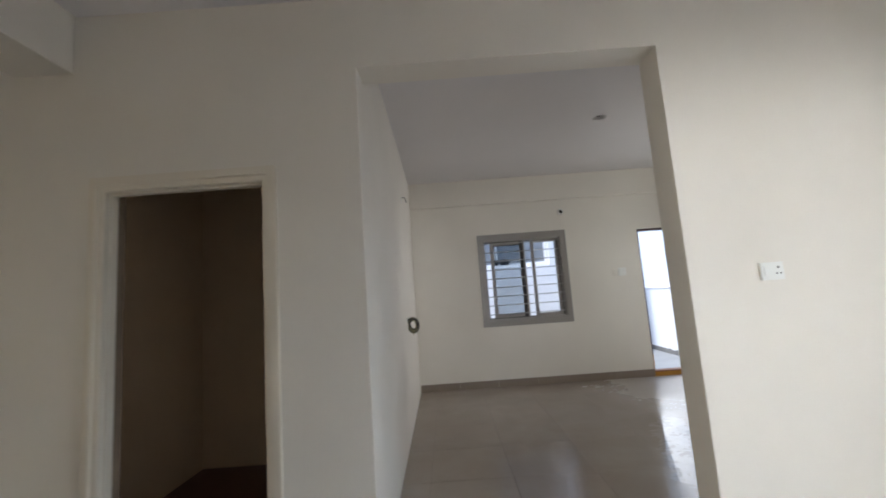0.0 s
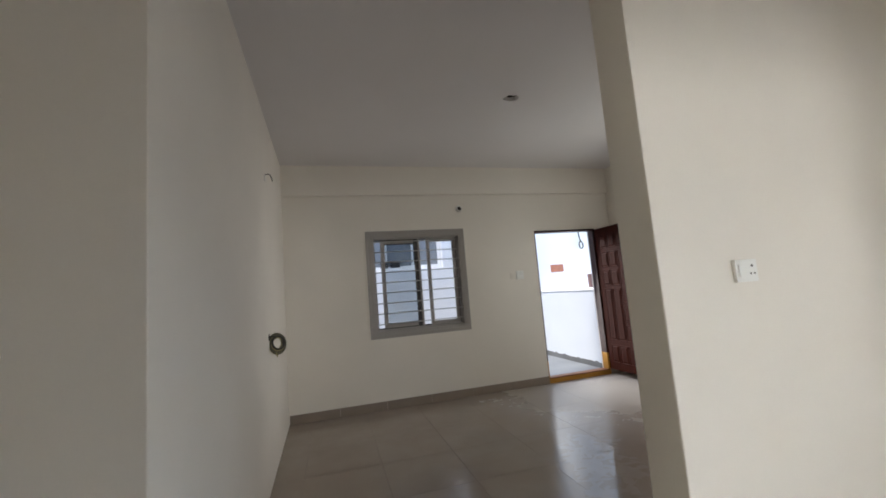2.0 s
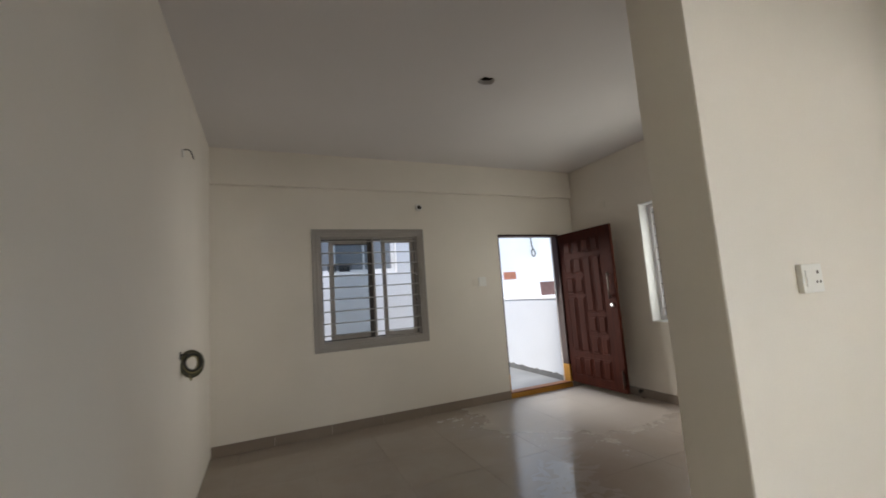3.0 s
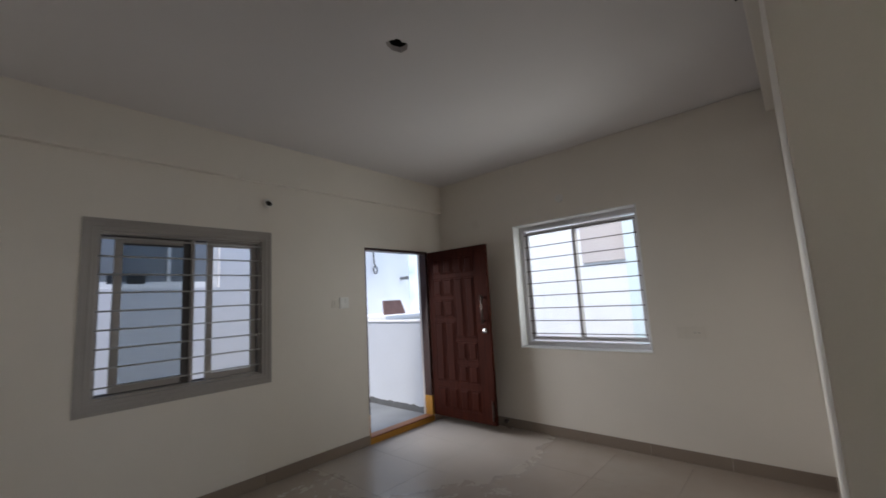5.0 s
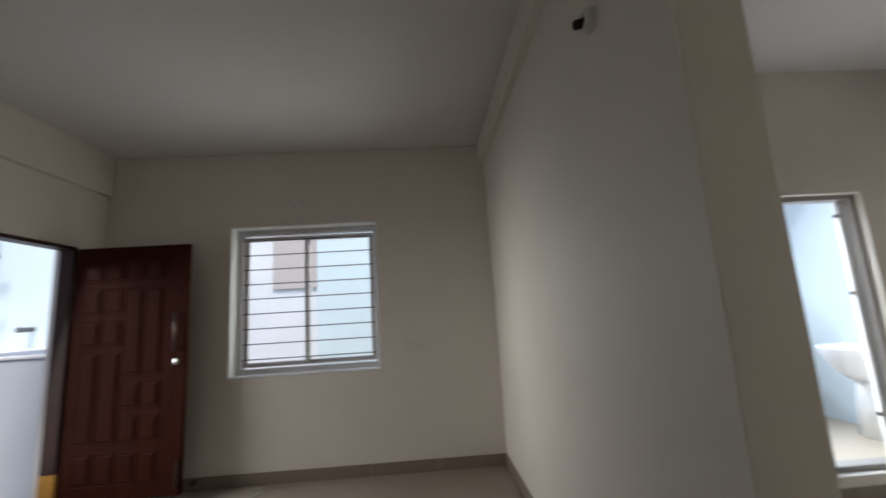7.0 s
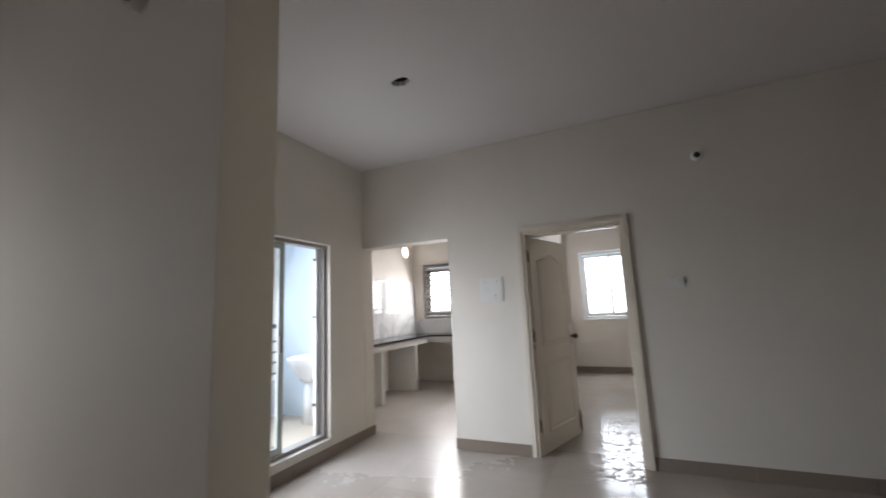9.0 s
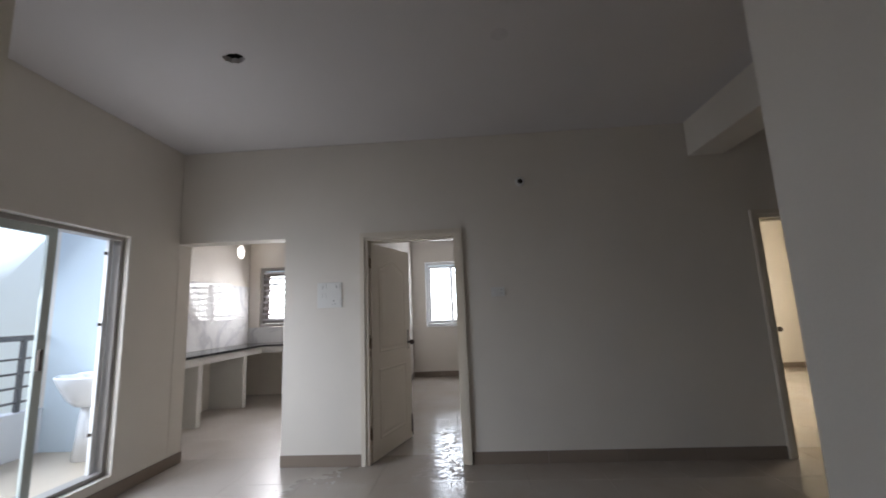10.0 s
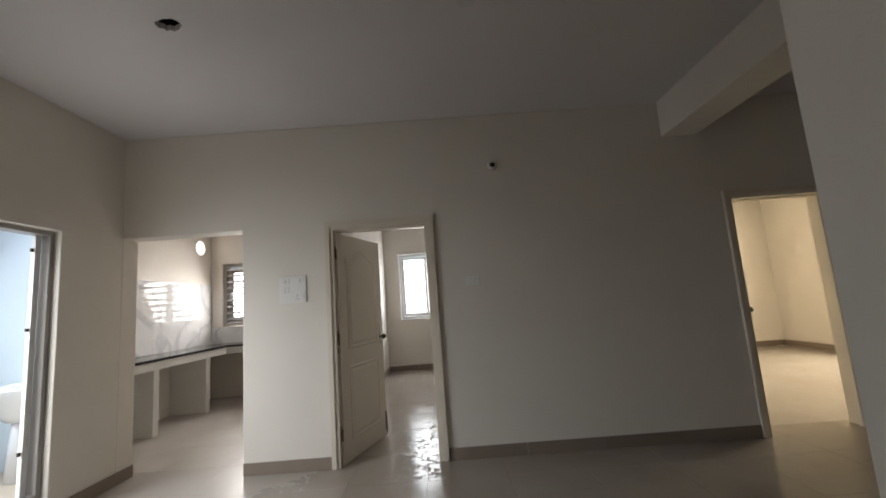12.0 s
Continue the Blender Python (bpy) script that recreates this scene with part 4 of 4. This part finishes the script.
# wash basin on the balcony's south wall
r = root("wash_basin", pose(4.62, SY1 + 0.004, 0), "white ceramic pedestal wash basin with a chrome tap", "wash basin")
bm = bmesh.new()
n = 28
prof = [(0.10, 0.62), (0.17, 0.68), (0.24, 0.80), (0.275, 0.87), (0.27, 0.885), (0.235, 0.88), (0.20, 0.80), (0.10, 0.745), (0.02, 0.74)]
rings = []
for q, z in prof:
    rg = []
    for i in range(n):
        a = 2 * math.pi * i / n
        rg.append(bm.verts.new((q * math.cos(a), max(0.004, 0.21 + q * 0.8 * math.sin(a)), z)))
    rings.append(rg)
for a, b in zip(rings, rings[1:]):
    for i in range(n):
        bm.faces.new((a[i], a[(i + 1) % n], b[(i + 1) % n], b[i]))
bm.faces.new(rings[0])
bm.faces.new(rings[-1])
part("bowl", smooth(bm), M_CERAMIC, r)
part("back_ledge", rounded_box(-0.25, 0.25, 0.003, 0.10, 0.80, 0.89, 0.015, 3), M_CERAMIC, r)
bm = bmesh.new()
bmesh.ops.create_cone(bm, cap_ends=True, segments=24, radius1=0.12, radius2=0.085, depth=0.47, matrix=Matrix.Translation((0, 0.16, BALC + 0.235)))
part("pedestal", smooth(bm), M_CERAMIC, r)
bm = bmesh.new()
rod(bm, (-0.02, 0.003, 1.08), (-0.02, 0.14, 1.09), 0.012)
rod(bm, (-0.02, 0.14, 1.095), (-0.02, 0.145, 1.05), 0.010)
rod(bm, (-0.02, 0.045, 1.08), (-0.02, 0.045, 1.13), 0.009)
part("tap", smooth(bm), M_CHROME, r, "chrome wall tap")

# ---- outside ----
bm = bmesh.new()
box(bm, -1500, 1500, -1500, 1500, -6.2, -6.0)
tagged(part("ground", bm, M_GROUND), "dry earth ground far below", "ground", kind="structure")
bm = bmesh.new()
box(bm, -3, 5.3, NY + 0.19, 11.0, -0.2, -0.03)
tagged(part("corridor_floor", bm, M_CORRIDOR), "grey stone corridor floor outside the entrance", "floor", kind="structure")
wall("wall_corridor_side", "y", 8.95, 13.0, 4.05, 4.25, -0.1, 4.2, mat=M_EXT, label="white painted side wall of the neighbouring flat")
r = root("corridor_parapet", pose(5.09, NY + 0.19, -0.03), "white painted parapet with a bare cement base", "parapet", kind="structure")
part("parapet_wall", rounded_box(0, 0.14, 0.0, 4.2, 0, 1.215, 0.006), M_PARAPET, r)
part("coping", rounded_box(-0.016, 0.16, 0.0, 4.2, 1.215, 1.24, 0.005), M_EXT, r)
bm = bmesh.new()
rnd = random.Random(8)
n = 60
lo = [bm.verts.new((-0.006, 4.2 * i / n, 0.001)) for i in range(n + 1)]
hi = [bm.verts.new((-0.006, 4.2 * i / n, 0.085 + rnd.uniform(-0.012, 0.014))) for i in range(n + 1)]
hb = [bm.verts.new((0.001, v.co.y, v.co.z)) for v in hi]
for i in range(n):
    bm.faces.new((lo[i], lo[i + 1], hi[i + 1], hi[i]))
    bm.faces.new((hi[i], hi[i + 1], hb[i + 1], hb[i]))
part("cement_base", bm, M_CEMENT, r, "rough bare cement strip at the foot")
wall("wall_corridor_opposite", "x", -3.0, 4.25, 8.75, 8.95, -0.1, 4.2, [(1.55, 3.12, 1.805, 3.0)], mat=M_EXT, label="white painted wall across the corridor")
r = root("window_6", pose(1.55, 8.75, 1.805), "neighbouring flat's sliding window with frosted and dark panes", "window", kind="structure")
part("window_frame", ring(0.003, 1.567, 0.06, 0.14, 0.003, 1.19, 0.045), M_WHITE_PROFILE, r)
for k, (x0, x1, mat) in enumerate(((0.04, 0.55, M_GREYWIN), (0.5, 1.05, M_GREYWIN), (1.0, 1.53, M_GREYWIN))):
    part("sash", ring(x0, x1, 0.07 + 0.02 * (k % 2), 0.09 + 0.02 * (k % 2), 0.04, 1.15, 0.035), M_WHITE_PROFILE, r)
    bm = bmesh.new()
    box(bm, x0 + 0.03, x1 - 0.03, 0.078 + 0.02 * (k % 2), 0.082 + 0.02 * (k % 2), 0.07, 1.12)
    part("pane", bm, mat, r)
for x, w in ((0.42, 0.135), (0.60, 0.175)):
    part("dark_opening", rounded_box(x, x + w, 0.062, 0.076, 0.03, 0.16, 0.003), M_DARKWIN, r, "dark lower pane")
wall("wall_corridor_west", "y", NY + 0.19, 8.75, -3.1, -2.95, -0.1, 4.2, mat=M_EXT, label="white painted corridor end wall")


def house(name, x0, x1, y0, y1, z1, mat, label, windows=()):
    r = root(name, pose(x0, y0, -6.0), label, "building")
    h = z1 + 6.0
    part("house_wall", rounded_box(0, x1 - x0, 0, y1 - y0, 0, h, 0.02), mat, r)
    part("roof_coping", rounded_box(-0.06, x1 - x0 + 0.06, -0.06, y1 - y0 + 0.06, h, h + 0.1, 0.01), mat, r)
    for wx0, wx1, wy0, wy1, wz0, wz1, wm in windows:
        part("house_window", rounded_box(wx0 - x0, wx1 - x0, wy0 - y0, wy1 - y0, wz0 + 6.0, wz1 + 6.0, 0.01), wm, r)
    return r


house("neighbour_house", 16.05, 22.0, 7.0, 16.0, 7.5, M_EXT, "white rendered neighbouring house with a pale pink wall panel",
      [(15.95, 16.1, 7.5, 9.1, 2.55, 6.2, M_EXT_PINK)])
house("neighbour_house", 15.5, 21.9, -2.0, 7.4, 7.6, M_EXT_BLUE, "tall pale blue-white rendered neighbouring house")
house("neighbour_house", 8.0, 14.0, -6.0, 2.5, 3.4, M_EXT_BLUE, "pale blue-white rendered neighbouring house",
      [(7.93, 8.05, 1.2, 2.4, 1.2, 2.6, M_EXT_PINK)])
# next two houses: unseen extra height, so the floor mirrors pale wall, not sky
house("neighbour_house", 5.8, 11.5, 14.0, 20.0, 9.6, M_EXT, "white rendered neighbouring house with a bare brick patch",
      [(8.55, 9.05, 13.97, 14.02, 1.72, 1.98, M_BRICK)])
house("neighbour_house", 11.5, 16.0, 12.5, 20.0, 9.6, M_EXT_BLUE, "pale blue-white rendered neighbouring house")
house("neighbour_terrace", 8.3, 11.5, 11.6, 14.0, 1.02, M_EXT, "low white neighbouring terrace")
r = root("rusty_sheet", pose(9.15, 12.2, 1.12), "rust brown sheet standing on the terrace", "metal sheet")
bm = rounded_box(-0.42, 0.42, -0.03, 0.03, 0.0, 0.42, 0.01)
for v in bm.verts:
    if v.co.z > 0.3:
        v.co.x *= 0.82
        v.co.y += 0.12
part("sheet", bm, M_RUST, r)

def pipe_stub(x, y, z, way, label):
    r = root("pipe_stub", pose(x, y, z), label, "pipe", "pipe stubs on the neighbouring walls")
    bm = bmesh.new()
    a = Vector(way)
    rod(bm, (0, 0, 0), a * 0.35, 0.055)
    part("pipe", smooth(bm), M_CEMENT, r)
    bm = bmesh.new()
    rod(bm, a * 0.33, a * 0.36, 0.068)
    part("collar", smooth(bm), M_CEMENT, r)


pipe_stub(11.07, 14.0, 2.34, (0, -1, 0), "short grey drain pipe on a white wall")
pipe_stub(11.05, 14.0, 3.30, (0, -1, 0), "short grey drain pipe on a white wall")
pipe_stub(11.5, 13.06, 1.56, (-1, 0, 0), "short grey drain pipe on a white wall")
r = root("hanging_cable", pose(9.78, 13.95, 2.6), "dark cable hanging down the neighbouring wall with a looped end", "cable")
cable("cable_run", [(0.0, 0, 1.9), (0.02, -0.03, 1.2), (-0.01, -0.04, 0.5), (0.03, -0.05, 0.2), (0.12, -0.05, 0.05), (0.05, -0.05, -0.1), (-0.03, -0.05, 0.05), (0.03, -0.05, 0.18)], 0.022, M_CABLE, r)

# ---- skirting and floor tiles ----
def skirting(name, segs):
    r = root(name, pose(0, 0, 0), "tan glazed tile skirting", "skirting", kind="structure")
    h, t = 0.10, 0.010
    for axis, c, side, a, b in segs:
        n = max(1, round(abs(b - a) / 0.6))
        for i in range(n):
            u0, u1 = a + (b - a) * i / n, a + (b - a) * (i + 1) / n
            lo, hi = min(u0, u1) + 0.001, max(u0, u1) - 0.001
            c0, c1 = sorted((c, c + side * t))
            bm = rounded_box(lo, hi, c0, c1, 0, h, 0.002, 1) if axis == "x" else rounded_box(c0, c1, lo, hi, 0, h, 0.002, 1)
            part("skirting_tile", bm, M_SKIRT, r)


skirting("baseboard", [
    ("x", NY, -1, 0.575, D1[0]), ("x", NY, -1, D1[1], EX), ("y", EX, -1, MY1, NY), ("x", MY1, 1, JE, EX),
    ("x", MY0, -1, JE, HX), ("x", MY0, -1, BD0[1], JW), ("x", MY0, -1, -3.2, BD0[0]),
    ("x", SY1, 1, BD[1], KO[0]), ("x", SY1, 1, BD2[1], BD[0]), ("x", SY1, 1, -3.2, BD2[0]), ("y", HX, -1, SY0, MY0),
    ("x", BY, 1, -1.05, BX), ("y", BX, -1, BY, SY0), ("x", RY, 1, RX, -1.2), ("y", RX, 1, RY, SY0)])

TILE = 0.60
floor = tagged(part("floor", (lambda b: (box(b, -5.6, EX + 0.2, -5.0, NY + 0.01, -0.2, -0.006), b)[1])(bmesh.new()), M_GROUT), "polished beige vitrified tile floor with faint dust", "floor", kind="structure")
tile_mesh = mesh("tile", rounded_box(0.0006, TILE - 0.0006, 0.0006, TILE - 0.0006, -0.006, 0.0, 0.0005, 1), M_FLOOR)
pale_mesh = mesh("tile", rounded_box(0.0006, TILE - 0.0006, 0.0006, TILE - 0.0006, -0.006, 0.0, 0.0005, 1), M_FLOOR_PALE)
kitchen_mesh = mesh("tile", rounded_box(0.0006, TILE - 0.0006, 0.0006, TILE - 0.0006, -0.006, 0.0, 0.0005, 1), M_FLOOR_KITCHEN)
rest, rest_pale, rest_kitchen = bmesh.new(), bmesh.new(), bmesh.new()
for i in range(-9, 9):
    for j in range(-9, 11):
        x, y = 0.22 + i * TILE, 0.25 + j * TILE
        if x + TILE < RX or x > EX + 0.1 or y + TILE < BY or y > NY:
            continue
        if x > HX + 0.1 and SY0 < y and y + TILE < MY0 + 0.3:
            continue
        if x + TILE < JW and y > MY1:
            continue
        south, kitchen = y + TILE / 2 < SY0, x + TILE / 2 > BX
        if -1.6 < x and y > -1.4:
            t = new("tile", (kitchen_mesh if kitchen else pale_mesh) if south else tile_mesh)
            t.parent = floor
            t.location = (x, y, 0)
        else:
            box((rest_kitchen if kitchen else rest_pale) if south else rest, x + 0.0008, x + TILE - 0.0008, y + 0.0008, y + TILE - 0.0008, -0.006, 0.0)
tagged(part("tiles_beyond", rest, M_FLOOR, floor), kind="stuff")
tagged(part("tiles_beyond", rest_pale, M_FLOOR_PALE, floor), kind="stuff")
tagged(part("tiles_beyond", rest_kitchen, M_FLOOR_KITCHEN, floor), kind="stuff")
bm = bmesh.new()
box(bm, PX, 0.42, MY1, PY, -0.05, 0.001)
tagged(part("floor_small_room", bm, M_TOILETFLOOR), "dark reddish brown tile floor", "floor", kind="structure")

# kitchen wall tiles above the worktop
r = tagged(new("kitchen_wall_tiles"), "glossy white marble-look tiles above the worktop", "wall tiles", kind="structure")
for i in range(6):
    for j in range(2):
        y1 = SY0 - 0.002 - i * 0.6
        y0 = max(y1 - 0.5993, KY + 0.001)
        if y0 < y1:
            part("wall_tile", rounded_box(KX - 0.008, KX - 0.0005, y0, y1, CT + 0.002 + j * 0.5, CT + 0.4993 + j * 0.5 + 0.002, 0.0004, 1), M_MARBLE, r)
bm = bmesh.new()
for i in range(4):
    x0 = KX - 0.01 - (i + 1) * 0.6
    part("wall_tile", rounded_box(max(x0, BX + 0.16), x0 + 0.598, KY + 0.0005, KY + 0.008, CT + 0.002, KW[2] - 0.002, 0.001, 1), M_MARBLE, r)
bm.free()


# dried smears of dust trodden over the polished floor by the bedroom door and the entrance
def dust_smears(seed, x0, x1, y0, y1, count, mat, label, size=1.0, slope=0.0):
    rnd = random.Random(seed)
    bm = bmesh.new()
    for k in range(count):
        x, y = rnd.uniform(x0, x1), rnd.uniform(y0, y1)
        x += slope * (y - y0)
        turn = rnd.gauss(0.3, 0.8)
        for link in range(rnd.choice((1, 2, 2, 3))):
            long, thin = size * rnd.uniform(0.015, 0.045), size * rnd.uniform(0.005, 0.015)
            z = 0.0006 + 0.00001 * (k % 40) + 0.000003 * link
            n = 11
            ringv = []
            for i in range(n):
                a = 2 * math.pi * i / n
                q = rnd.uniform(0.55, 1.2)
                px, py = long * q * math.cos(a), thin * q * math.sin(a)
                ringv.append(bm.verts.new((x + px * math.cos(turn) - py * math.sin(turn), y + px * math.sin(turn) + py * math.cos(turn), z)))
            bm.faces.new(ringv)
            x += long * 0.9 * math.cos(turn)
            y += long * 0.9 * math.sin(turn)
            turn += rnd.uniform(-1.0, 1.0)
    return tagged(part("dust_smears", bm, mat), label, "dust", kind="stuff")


M_SMEAR = material("trodden_dust", (0.29, 0.235, 0.195), rough=0.6, vary=0.1, scale=9, bump=0.2, bump_scale=90, spec=0.08)
dust_smears(3, 1.22, 1.72, -1.1, 0.2, 130, M_SMEAR, "thin dried smears of beige dust on polished tiles")
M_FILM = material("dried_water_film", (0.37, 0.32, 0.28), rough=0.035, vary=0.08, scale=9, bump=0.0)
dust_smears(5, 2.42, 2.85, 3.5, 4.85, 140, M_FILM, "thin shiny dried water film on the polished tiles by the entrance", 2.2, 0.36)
